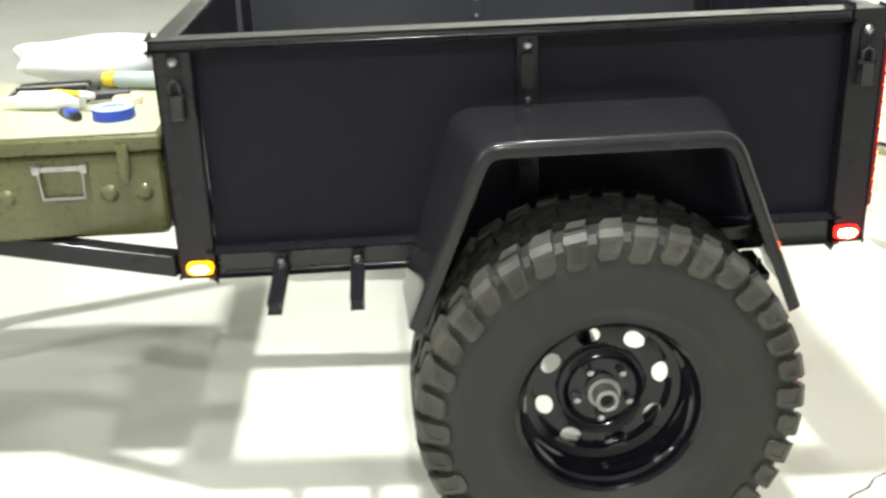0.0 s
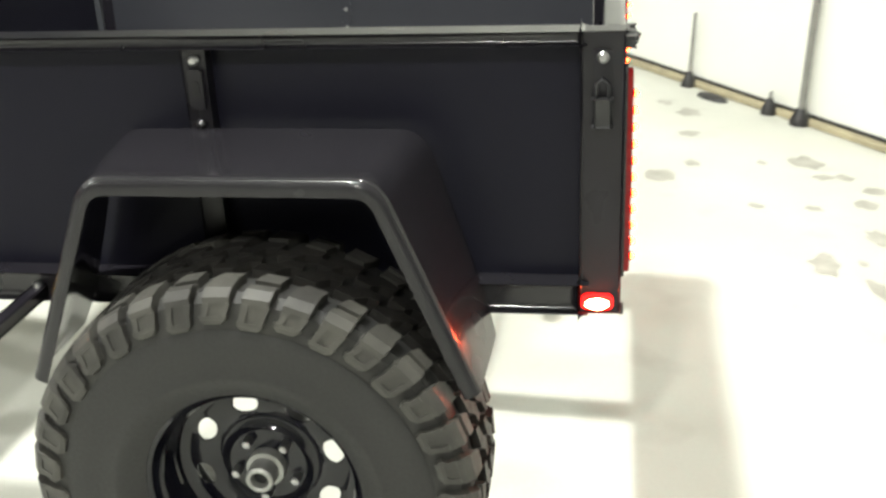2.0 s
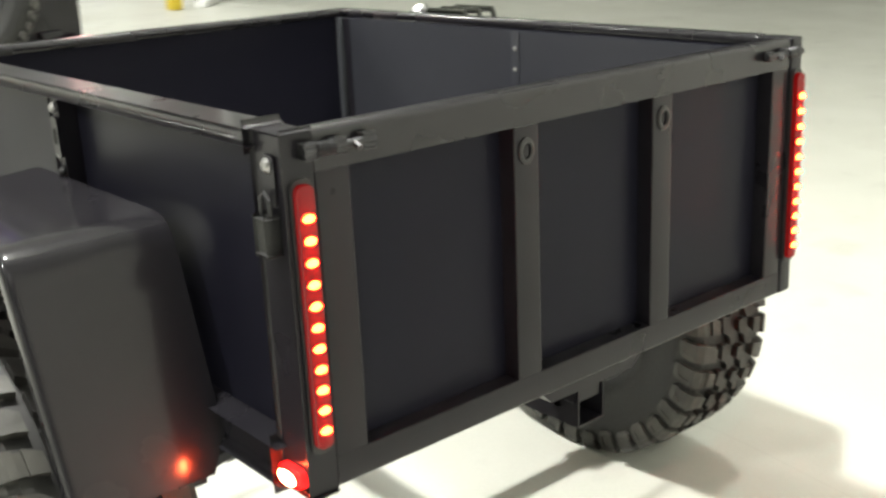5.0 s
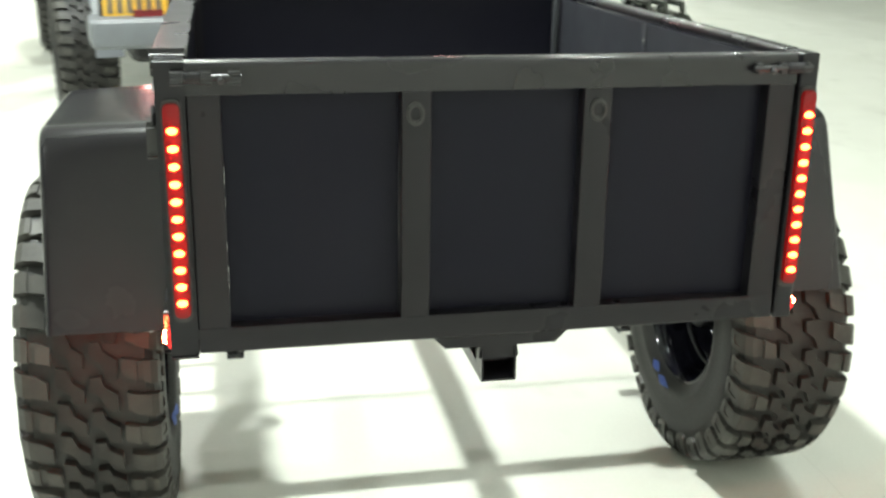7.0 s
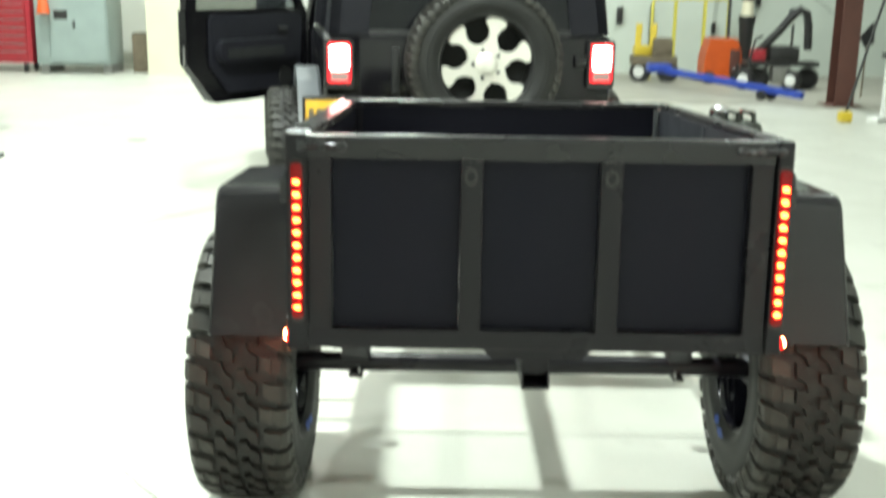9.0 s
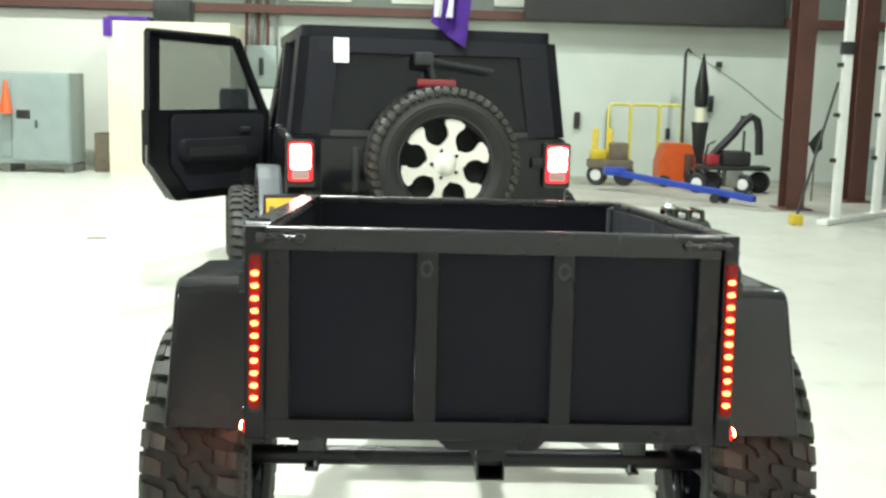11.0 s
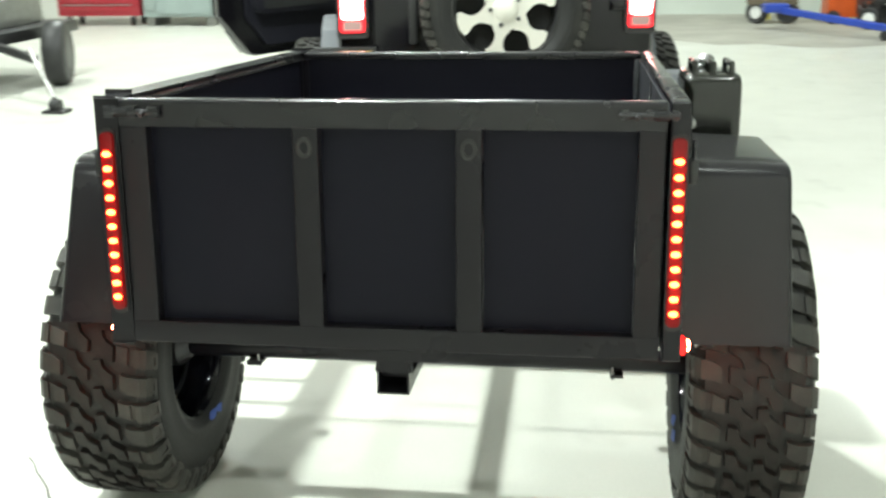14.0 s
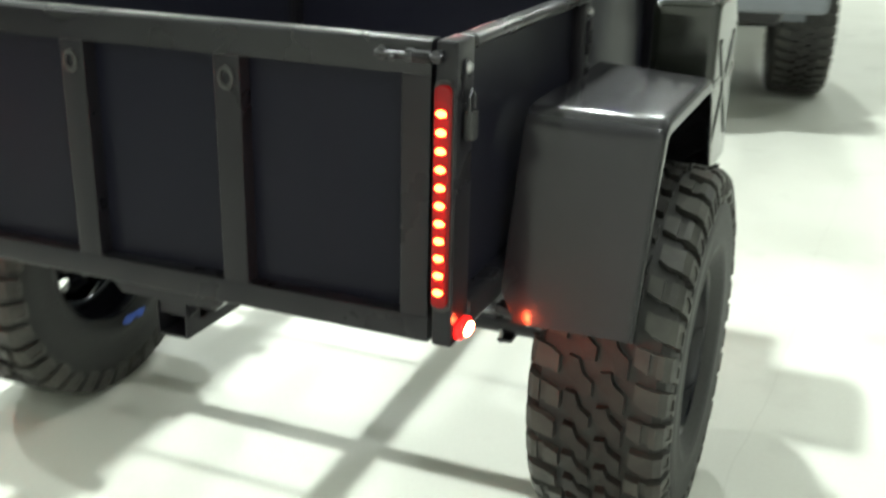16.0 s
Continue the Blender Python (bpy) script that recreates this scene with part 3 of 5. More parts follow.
def trailer_wheel(parent, x, side, y, z):
    """side -1: the face looks to -x."""
    hub = new("wheel")
    hub.parent = parent
    hub.matrix_local = pose(x, y, z, 0, 0, 0 if side < 0 else 180)
    tagged(hub, "black steel wheel with a knobbly mud-terrain tyre")
    build_tyre(hub, 0.416, 0.292, 0.200, 36, "dusty black mud-terrain tyre")
    part("rim", rim_barrel(), RIM_BLACK, hub, "glossy black steel rim")
    part("barrel_edge", lathe([(0.026, 0.1745), (0.031, 0.1690), (0.036, 0.1695), (0.039, 0.1765)], 64, True), DARK_STEEL, hub, "bare steel weld edge inside the barrel")
    part("disc", steel_disc(0.1735, -0.028), RIM_BLACK, hub, "black disc with eight oval holes")
    part("hub_cap", lathe([(-0.066, 0.002), (-0.066, 0.0150), (-0.083, 0.0165), (-0.085, 0.0185), (-0.085, 0.0235), (-0.082, 0.0265), (-0.050, 0.028), (-0.048, 0.036), (-0.018, 0.038)], 24), GALV, hub, "worn grey hub ring with a dark middle")
    part("hub_plug", lathe([(-0.0695, 0.002), (-0.0695, 0.0145), (-0.064, 0.0148)], 20), HOLE_DARK, hub)
    part("hub_body", lathe([(-0.018, 0.03), (-0.008, 0.064), (0.08, 0.06), (0.11, 0.035)], 32), DARK_STEEL, hub)
    for k in range(5):
        a = 2 * math.pi * k / 5 - radians(13)
        c, s = 0.060 * math.cos(a), 0.060 * math.sin(a)
        nut = lathe([(-0.046, 0.004), (-0.048, 0.008), (-0.043, 0.0105), (-0.026, 0.0105)], 6)
        bmesh.ops.translate(nut, verts=nut.verts, vec=(0, c, s))
        part("lug_nut", nut, STEEL, hub)
    part("valve", tube([(-0.055, 0, -0.172), (-0.085, 0, -0.162)], 0.004, 8), BLACK_PLASTIC, hub)
    # smears of blue marking paint low on the tyre's inner bead
    for turn, span, mid in ((-2.06, 0.20, 0.232), (-1.84, 0.30, 0.238)) if side > 0 else ((-1.52, 0.30, 0.232), (-1.28, 0.16, 0.240)):
        bm = bmesh.new()
        rows = []
        for k in range(9):
            a = turn + span * k / 8
            wide = 0.009 * math.sin(math.pi * (k + 0.6) / 9.2) + 0.002 * math.sin(7 * k)
            rows.append([bm.verts.new((0.1415 + max(0.0, r - 0.230) * 0.42 - max(0.0, 0.230 - r) * 0.75, r * math.cos(a), r * math.sin(a))) for r in (mid - wide, mid, mid + wide)])
        for p, q in zip(rows, rows[1:]):
            for k in (0, 1):
                bm.faces.new((p[k], p[k + 1], q[k + 1], q[k]))
        part("paint_smear", bm, BLUE_CHALK, hub, "smear of blue paint")
    return hub


# ---- the trailer ----
TILT = Matrix.Translation((0, 0.648, 0)) @ Matrix.Rotation(radians(-3.0), 4, "X") @ Matrix.Translation((0, -0.648, 0))
HW, LEN, TOP, LOW = 0.61, 1.565, 1.175, 0.64


def fender(parent, side):
    """A folded sheet guard over the wheel; side -1 is the trailer's left."""
    wide = 0.878 if side > 0 else 0.871
    def edge_line(corners, radius):
        line = rounded(corners, [0, radius, radius, 0], 8)
        out = []
        for a, b in zip(line, line[1:]):
            steps = 6 if math.dist(a, b) > 0.1 else 1
            out += [(a[0] + (b[0] - a[0]) * k / steps, a[1] + (b[1] - a[1]) * k / steps) for k in range(steps)]
        return out + [line[-1]]
    # the crown is a little longer and higher against the box than at its outer edge
    fine = edge_line([(1.064, 0.603), (0.908, 0.990), (0.390, 0.990), (0.236, 0.603)], 0.072)
    close = edge_line([(1.070, 0.603), (0.945, 1.000), (0.358, 1.000), (0.232, 0.603)], 0.072)
    holder = new("fender")
    holder.parent = parent
    tagged(holder, "glossy black folded steel mudguard")
    bm = bmesh.new()
    rows = []
    for i, (y, z) in enumerate(fine):
        a, b = fine[max(i - 1, 0)], fine[min(i + 1, len(fine) - 1)]
        t = Vector((b[0] - a[0], b[1] - a[1])).normalized()
        inward = Vector((t.y, -t.x))
        if inward.dot(Vector((0.648 - y, 0.6 - z))) < 0:
            inward = -inward
        x_in = 0.612 if z > LOW else 0.612 + (LOW - z) * 0.9
        # the sheet runs out to a tight bend and turns down as a flange
        turn = 0.016
        outer = [(x_in + (wide - turn - x_in) * f, 0.0) for f in (0, 0.25, 0.5, 0.75, 1.0)]
        outer += [(wide - turn + turn * math.sin(a), turn - turn * math.cos(a)) for a in (0.4, 0.8, 1.2, math.pi / 2)]
        outer.append((wide, 0.030))
        under = [((wide - 0.004), 0.030), ((wide - 0.004), turn)] + [((wide - 0.004) - turn - ((wide - 0.004) - turn - x_in) * f, 0.004) for f in (0.0, 0.5, 1.0)]
        row = []
        for x, d in outer + under:
            f = min(1.0, max(0.0, (wide - 0.03 - x) / (wide - 0.03 - x_in)))
            row.append(bm.verts.new((side * x, y + (close[i][0] - y) * f + inward.x * d, z + (close[i][1] - z) * f + inward.y * d)))
        rows.append(row)
    count = len(rows[0])
    for a, b in zip(rows, rows[1:]):
        for k in range(count):
            bm.faces.new((a[k], a[(k + 1) % count], b[(k + 1) % count], b[k]))
    bm.faces.new(rows[0][::-1])
    bm.faces.new(rows[-1])
    bmesh.ops.recalc_face_normals(bm, faces=bm.faces)
    part("sheet", bm, FENDER, holder, "", 50)
    part("bracket", bar((side * 0.600, 0.268, 0.617), (side * 0.705, 0.262, 0.600), 0.03, 0.022), PAINT, holder)
    part("bracket_bolt", tube([(side * 0.668, 0.262, 0.590), (side * 0.668, 0.262, 0.632)], 0.006, 8), STEEL, holder)


def marker_lamp(parent, x, y, z, ring, led, words):
    lamp = new("marker_lamp")
    lamp.parent = parent
    side = -1 if x < 0 else 1
    lamp.matrix_local = pose(x, y, z)
    tagged(lamp, words)
    out = rounded([(-0.03, -0.015), (0.03, -0.015), (0.03, 0.015), (-0.03, 0.015)], 0.014, 5)
    part("lens", prism(out, 0, side * 0.010), ring, lamp)
    for name, mat, r, high, lift in (("lens_dome", ring, 0.0235, 0.009, 0.0102), ("lit_core", led, 0.0205, 0.005, 0.0160)):
        dome = lathe([(0.0, r), (high * 0.5, r * 0.93), (high * 0.85, r * 0.65), (high, r * 0.2)], 20)
        bmesh.ops.scale(dome, vec=(side, 1.08, 0.55), verts=dome.verts)
        bmesh.ops.translate(dome, verts=dome.verts, vec=(side * lift, 0, 0))
        bmesh.ops.recalc_face_normals(dome, faces=dome.faces)
        part(name, dome, mat, lamp)


def led_strip(parent, x):
    strip = new("led_strip")
    strip.parent = parent
    strip.matrix_local = pose(x, 0, 0)
    tagged(strip, "lit red strip lamp of eleven diodes")
    out = rounded([(-0.0175, 0.708), (0.0175, 0.708), (0.0175, 1.112), (-0.0175, 1.112)], 0.016, 6)
    part("base", prism(out, -0.005, 0, "y"), BLACK_PLASTIC, strip)
    out = rounded([(-0.0145, 0.718), (0.0145, 0.718), (0.0145, 1.105), (-0.0145, 1.105)], 0.013, 6)
    lens = prism(out, -0.015, -0.005, "y")
    rim = [e for e in lens.edges if all(abs(v.co.y + 0.015) < 1e-5 for v in e.verts)]
    bmesh.ops.bevel(lens, geom=rim, offset=0.005, segments=2, profile=0.6, affect="EDGES")
    part("lens", lens, RED_RING, strip, "red translucent lens")
    for k in range(11):
        z = 0.748 + 0.0311 * k
        collar = lathe([(-0.0145, 0.0088), (-0.0168, 0.0088), (-0.0172, 0.0098), (-0.0165, 0.0112), (-0.0145, 0.0118)], 16, True, "y")
        diode = lathe([(-0.0225, 0.0010), (-0.0220, 0.0035), (-0.0200, 0.0064), (-0.0175, 0.0080), (-0.0150, 0.0083)], 14, axis="y")
        for name, bm, mat in (("collar", collar, RED_RING), ("diode", diode, RED_LED)):
            bmesh.ops.scale(bm, vec=(1.12, 1, 0.74), verts=bm.verts)
            part(name, bm, mat, strip).matrix_local = pose(0, 0, z)


def stake_fittings(parent, side, y, x_face, locked):
    """Bolt head and bracket on an upright; the corner posts carry a hasp with a black padlock."""
    s = side
    def knob(z, r, mat):
        bm = lathe([(0, r), (0.006, r), (0.011, r * 0.6), (0.012, 0.002)], 14)
        if s < 0:
            bmesh.ops.scale(bm, vec=(-1, 1, 1), verts=bm.verts)
            bmesh.ops.reverse_faces(bm, faces=bm.faces)
        bmesh.ops.translate(bm, verts=bm.verts, vec=(s * x_face, y, z))
        part("bolt_head", bm, mat, parent)
    knob(1.128, 0.011, STEEL)
    if locked:
        part("hasp", prism(rounded([(y - 0.016, 1.07), (y + 0.016, 1.07), (y + 0.016, 1.142), (y - 0.016, 1.142)], 0.008, 3), s * x_face, s * (x_face + 0.004)), PAINT, parent)
        part("shackle", tube([(s * (x_face + 0.012), y - 0.011, 1.055), (s * (x_face + 0.012), y - 0.011, 1.082), (s * (x_face + 0.012), y, 1.092), (s * (x_face + 0.012), y + 0.011, 1.082), (s * (x_face + 0.012), y + 0.011, 1.055)], 0.0035, 8), DARK_STEEL, parent)
        part("padlock", box(s * (x_face + 0.002), s * (x_face + 0.02), y - 0.014, y + 0.014, 1.008, 1.058, 0.005), BLACK_PLASTIC, parent, "black padlock")
    else:
        part("slot_bracket", prism(rounded([(y - 0.014, 1.035), (y + 0.014, 1.035), (y + 0.014, 1.112), (y - 0.014, 1.112)], 0.008, 3), s * x_face, s * (x_face + 0.008)), PAINT, parent)
        part("slot", prism(rounded([(y - 0.007, 1.06), (y + 0.007, 1.06), (y + 0.007, 1.09), (y - 0.007, 1.09)], 0.005, 3), s * (x_face + 0.008), s * (x_face + 0.009)), HOLE_DARK, parent)
        knob(1.008, 0.009, DARK_STEEL)


def trailer():
    t = thing("utility_trailer", TILT, "black home-built off-road utility trailer with lit lamps and mud tyres", "trailer")
    for s in (-1, 1):
        for y0, y1 in ((0, 0.077), (1.485, LEN)):
            post = part("corner_post", box(s * 0.572, s * HW, y0, y1, LOW, TOP - 0.001 if y0 == 0 else 1.15, 0.006, 3), PAINT, t, "satin black square corner post")
            stake_fittings(post, s, (y0 + y1) / 2, HW, True)
            # the front right post is a paler grey than the other inner posts
            part("inner_post", box(s * 0.553, s * 0.5715, max(y0, 0.043) if y0 == 0 else LEN - 0.05, y0 + 0.077 if y0 == 0 else y1 - 0.004, LOW + 0.06, 1.15, 0.004), POST_GREY if s > 0 and y0 > 1 else PAINT, t, "paler grey inner post" if s > 0 and y0 > 1 else "")
        part("bottom_rail", box(s * 0.552, s * (HW + 0.001), 0.078, 1.484, LOW + 0.001, 0.702, 0.018, 5), RAIL, t, "glossy worn black lower side rail")
        part("top_rail", box(s * 0.575, s * (HW + 0.003), 0.0775, LEN + 0.006, 1.1505, TOP, 0.0115, 4), RAIL, t, "glossy worn black upper rail")
        part("side_panel", box(s * 0.574, s * 0.578, 0.078, LEN - 0.081, 0.69, 1.152), SHEET, t, "black sheet-steel side panel")
        if s > 0:
            # right side only: a skin paler than the side panel behind it
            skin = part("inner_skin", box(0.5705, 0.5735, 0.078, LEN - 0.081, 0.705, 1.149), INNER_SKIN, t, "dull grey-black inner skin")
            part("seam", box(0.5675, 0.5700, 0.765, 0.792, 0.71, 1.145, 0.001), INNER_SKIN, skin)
            for k in range(8):
                part("rivet", lathe([(0.5672, 0.006), (0.5655, 0.0052), (0.5642, 0.002)], 10), GALV, skin).matrix_local = pose(0, 0.7785, 0.74 + 0.052 * k)
        stake = part("stake", box(s * 0.579, s * (HW - 0.002), 0.755, 0.801, 0.703, 1.15, 0.004), PAINT, t)
        stake_fittings(stake, s, 0.778, HW - 0.002, False)
        for y in (1.167, 1.337):
            arm = part("can_arm", box(s * 0.60, s * 0.85, y - 0.012, y + 0.012, 0.646, 0.67, 0.003), PAINT, t, "square steel arm for a can shelf")
            part("bolt", lathe([(0.0, 0.011), (0.008, 0.009), (0.01, 0.003)], 12, axis="z", bm=None), STEEL, arm).matrix_local = pose(s * 0.622, y, 0.67)
        fender(t, s)
        led_strip(t, s * 0.590)
        marker_lamp(t, s * (HW + 0.0), 0.043, 0.664, MARK_RING, RED_MARK, "lit red side marker lamp")
        marker_lamp(t, s * (HW + 0.0), 1.52, 0.664, AMBER_RING, AMBER_LED, "lit amber side marker lamp")
        trailer_wheel(t, -0.80 if s < 0 else 0.808, s, 0.648 if s < 0 else 0.673, 0.411)
        spring = bmesh.new()
        for k, half in enumerate((0.34, 0.26, 0.18)):
            pts = [(s * 0.562, 0.648 + half * f, 0.50 + 0.075 * f * f - 0.009 * k) for f in (-1, -0.6, -0.2, 0.2, 0.6, 1)]
            for a, b in zip(pts, pts[1:]):
                add_bar(spring, a, b, 0.045, 0.008, 0)
        part("leaf_spring", spring, DARK_STEEL, t)
        for y in (0.31, 0.986):
            part("spring_shackle", box(s * 0.47, s * 0.53, y - 0.02, y + 0.02, 0.56, LOW + 0.002, 0.004), PAINT, t)
        plate = part("clamp_plate", box(s * 0.482, s * 0.518, 0.61, 0.686, 0.372, 0.380, 0.003), DARK_STEEL, t)
        for x, y in ((0.49, 0.618), (0.51, 0.678)):
            part("clamp_bolt", tube([(s * x, y, 0.366), (s * x, y, 0.40)], 0.005, 8), STEEL, plate)
        part("axle_clamp", box(s * 0.465, s * 0.535, 0.60, 0.696, 0.435, 0.512, 0.006), DARK_STEEL, t)
        part("tongue_bar", bar((s * 0.583, 1.568, 0.665), (s * 0.03, 2.80, 0.665), 0.05, 0.05), PAINT, t, "satin black drawbar tube")
    part("front_rail", box(-0.574, 0.574, LEN - 0.045, LEN + 0.005, 1.151, TOP, 0.0115, 4), RAIL, t)
    part("front_sill", box(-0.551, 0.551, LEN - 0.07, LEN, LOW + 0.001, 0.702, 0.004), PAINT, t)
    part("front_panel", box(-0.567, 0.567, LEN - 0.034, LEN - 0.03, 0.69, 1.152), SHEET, t, "black sheet-steel front panel")
    for x in (-0.19, 0.19):
        part("front_stake", box(x - 0.023, x + 0.023, LEN - 0.029, LEN + 0.002, 0.703, 1.15, 0.004), PAINT, t)
    part("centre_tube", box(-0.03, 0.04, 0.06, 2.86, 0.56, 0.63, 0.004), PAINT, t, "square centre tube under the floor frame")
    part("rear_sill", box(-0.551, 0.551, 0.046, 0.1, LOW + 0.002, 0.69, 0.004), PAINT, t)
    for y in (0.47, 1.08):
        part("floor_bearer", box(-0.551, 0.551, y - 0.004, y + 0.004, 0.655, 0.69), PAINT, t)
    part("axle", tube([(-0.72, 0.648, 0.411), (0.72, 0.648, 0.411)], 0.03, 20), PAINT, t, "black round axle tube")
    # the tailgate between the rear posts
    gate = new("tailgate")
    gate.parent = t
    tagged(gate, "black tailgate of three recessed panels in a tube frame")
    part("gate_rail", prism(rounded([(0.0, 1.116), (0.042, 1.116), (0.042, TOP - 0.001), (0.0, TOP - 0.001)], [0.0, 0.0, 0.013, 0.013], 6), -0.5645, 0.5645), RAIL, gate)
    part("gate_rail", prism(rounded([(0.0, LOW + 0.002), (0.042, LOW + 0.002), (0.042, 0.6905), (0.0, 0.6905)], [0.005, 0.005, 0.0, 0.002], 3), -0.5645, 0.5645), PAINT, gate)
    for x0, x1 in ((-0.5645, -0.507), (-0.193, -0.139), (0.146, 0.2), (0.511, 0.5645)):
        part("gate_stile", prism(rounded([(x0, 0.0005), (x1, 0.0005), (x1, 0.041), (x0, 0.041)], [0.003, 0.003, 0.0, 0.0], 3), 0.6905, 1.1155, 'z'), PAINT, gate)
    for x0, x1 in ((-0.5065, -0.1935), (-0.1385, 0.1455), (0.2005, 0.5105)):
        part("gate_panel", box(x0, x1, 0.033, 0.037, 0.6905, 1.1155), SHEET, gate, "recessed black steel panel")
    for x in (-0.168, 0.173):
        bm = lathe([(0.0, 0.012), (-0.003, 0.012), (-0.0045, 0.016), (-0.003, 0.021), (0.0, 0.021)], 20, True, "y")
        bmesh.ops.scale(bm, vec=(0.8, 1, 1.05), verts=bm.verts)
        bmesh.ops.translate(bm, verts=bm.verts, vec=(x, 0.0, 1.076))
        part("ring", bm, BLACK_PLASTIC, gate)
    for s in (-1, 1):
        latch = part("latch", tube([(s * 0.47, -0.012, 1.148), (s * 0.588, -0.012, 1.148)], 0.006, 10), DARK_STEEL, gate, "dark steel slide-bolt latch")
        for x in (0.482, 0.53, 0.578):
            part("latch_bracket", box(s * (x - 0.007), s * (x + 0.007), -0.016, 0.0, 1.138, 1.158, 0.003), DARK_STEEL, latch)
        part("latch_knob", tube([(s * 0.505, -0.012, 1.148), (s * 0.505, -0.026, 1.142)], 0.005, 8), DARK_STEEL, latch)
        coil = [(s * (0.537 + 0.0045 * k / 8), -0.012 + 0.009 * math.cos(k * math.pi / 4), 1.148 + 0.009 * math.sin(k * math.pi / 4)) for k in range(57)]
        part("latch_spring", tube(coil, 0.0018, 6), DARK_STEEL, latch)
    bm = box(-0.03, 0.04, 0.020, 0.36, 0.536, 0.612)
    face = min(bm.faces, key=lambda f: f.calc_center_median().y)
    bmesh.ops.inset_region(bm, faces=[face], thickness=0.005, depth=0.0)
    deep = bmesh.ops.extrude_discrete_faces(bm, faces=[face])["faces"][0]
    bmesh.ops.translate(bm, verts=deep.verts, vec=(0, 0.33, 0))
    part("receiver", bm, PAINT, t, "square receiver hitch tube, open to the rear")
    collar = rounded([(-0.036, 0.583), (0.046, 0.583), (0.040, 0.619), (-0.030, 0.619)], 0.006, 3)
    part("receiver_collar", prism(collar, 0.026, 0.050, "y"), PAINT, t)
    part("hitch_plate", prism([(-0.13, LOW), (0.14, LOW), (0.115, 0.615), (-0.105, 0.615)], 0.012, 0.06, "y"), PAINT, t)
    part("coupler", box(-0.04, 0.04, 2.80, 3.02, 0.60, 0.69, 0.012), PAINT, t)
    return t


trailer()


# ---- the load on the drawbar ----
def storage_case():
    c = thing("storage_case", TILT, "olive drab military metal case with folding handle, standing on the drawbar", "storage case")
    x0, x1, y0, y1 = -0.46, 0.16, 1.605, 2.42
    part("body", box(x0, x1, y0, y1, 0.692, 0.895, 0.022, 3), OLIVE, c)
    # thin sheet that paints the lid's lit top in a paler olive
    part("lid_top", box(x0 + 0.006, x1 - 0.006, y0 + 0.008, y1 - 0.006, 0.9385, 0.9425, 0.0015), LID_LIT, c, "olive lid top, paled as if lit from above")
    part("lid", box(x0 - 0.006, x1 + 0.006, y0 - 0.004, y1 + 0.006, 0.897, 0.938, 0.014, 3), OLIVE, c, "olive lid beneath the paler top sheet")
    for y in (1.69, 2.06, 2.32):
        latch = part("latch", box(x0 - 0.017, x0 - 0.001, y - 0.013, y + 0.013, 0.845, 0.918, 0.005), OLIVE, c)
        part("latch_ear", box(x0 - 0.022, x0 - 0.017, y - 0.008, y + 0.008, 0.83, 0.885, 0.002), OLIVE, latch)
    for y in (1.655, 1.735, 1.97, 2.04):
        bm = lathe([(0, 0.022), (-0.006, 0.018), (-0.01, 0.008)], 14)
        bmesh.ops.translate(bm, verts=bm.verts, vec=(x0, y, 0.80))
        part("boss", bm, OLIVE, c)
    plate = part("handle_plate", box(x0 - 0.003, x0 + 0.002, 1.775, 1.895, 0.785, 0.872, 0.002), OLIVE, c)
    part("handle", tube([(x0 - 0.012, 1.78, 0.868), (x0 - 0.012, 1.89, 0.868)], 0.006, 10), STEEL, plate, "worn steel handle bar")
    part("handle_loop", tube([(x0 - 0.011, 1.784, 0.866), (x0 - 0.011, 1.788, 0.798), (x0 - 0.011, 1.882, 0.798), (x0 - 0.011, 1.886, 0.866)], 0.0042, 10), STEEL, plate)
    for y in (1.782, 1.888):
        part("handle_eye", box(x0 - 0.02, x0 + 0.001, y - 0.009, y + 0.009, 0.858, 0.88, 0.003), STEEL, plate)


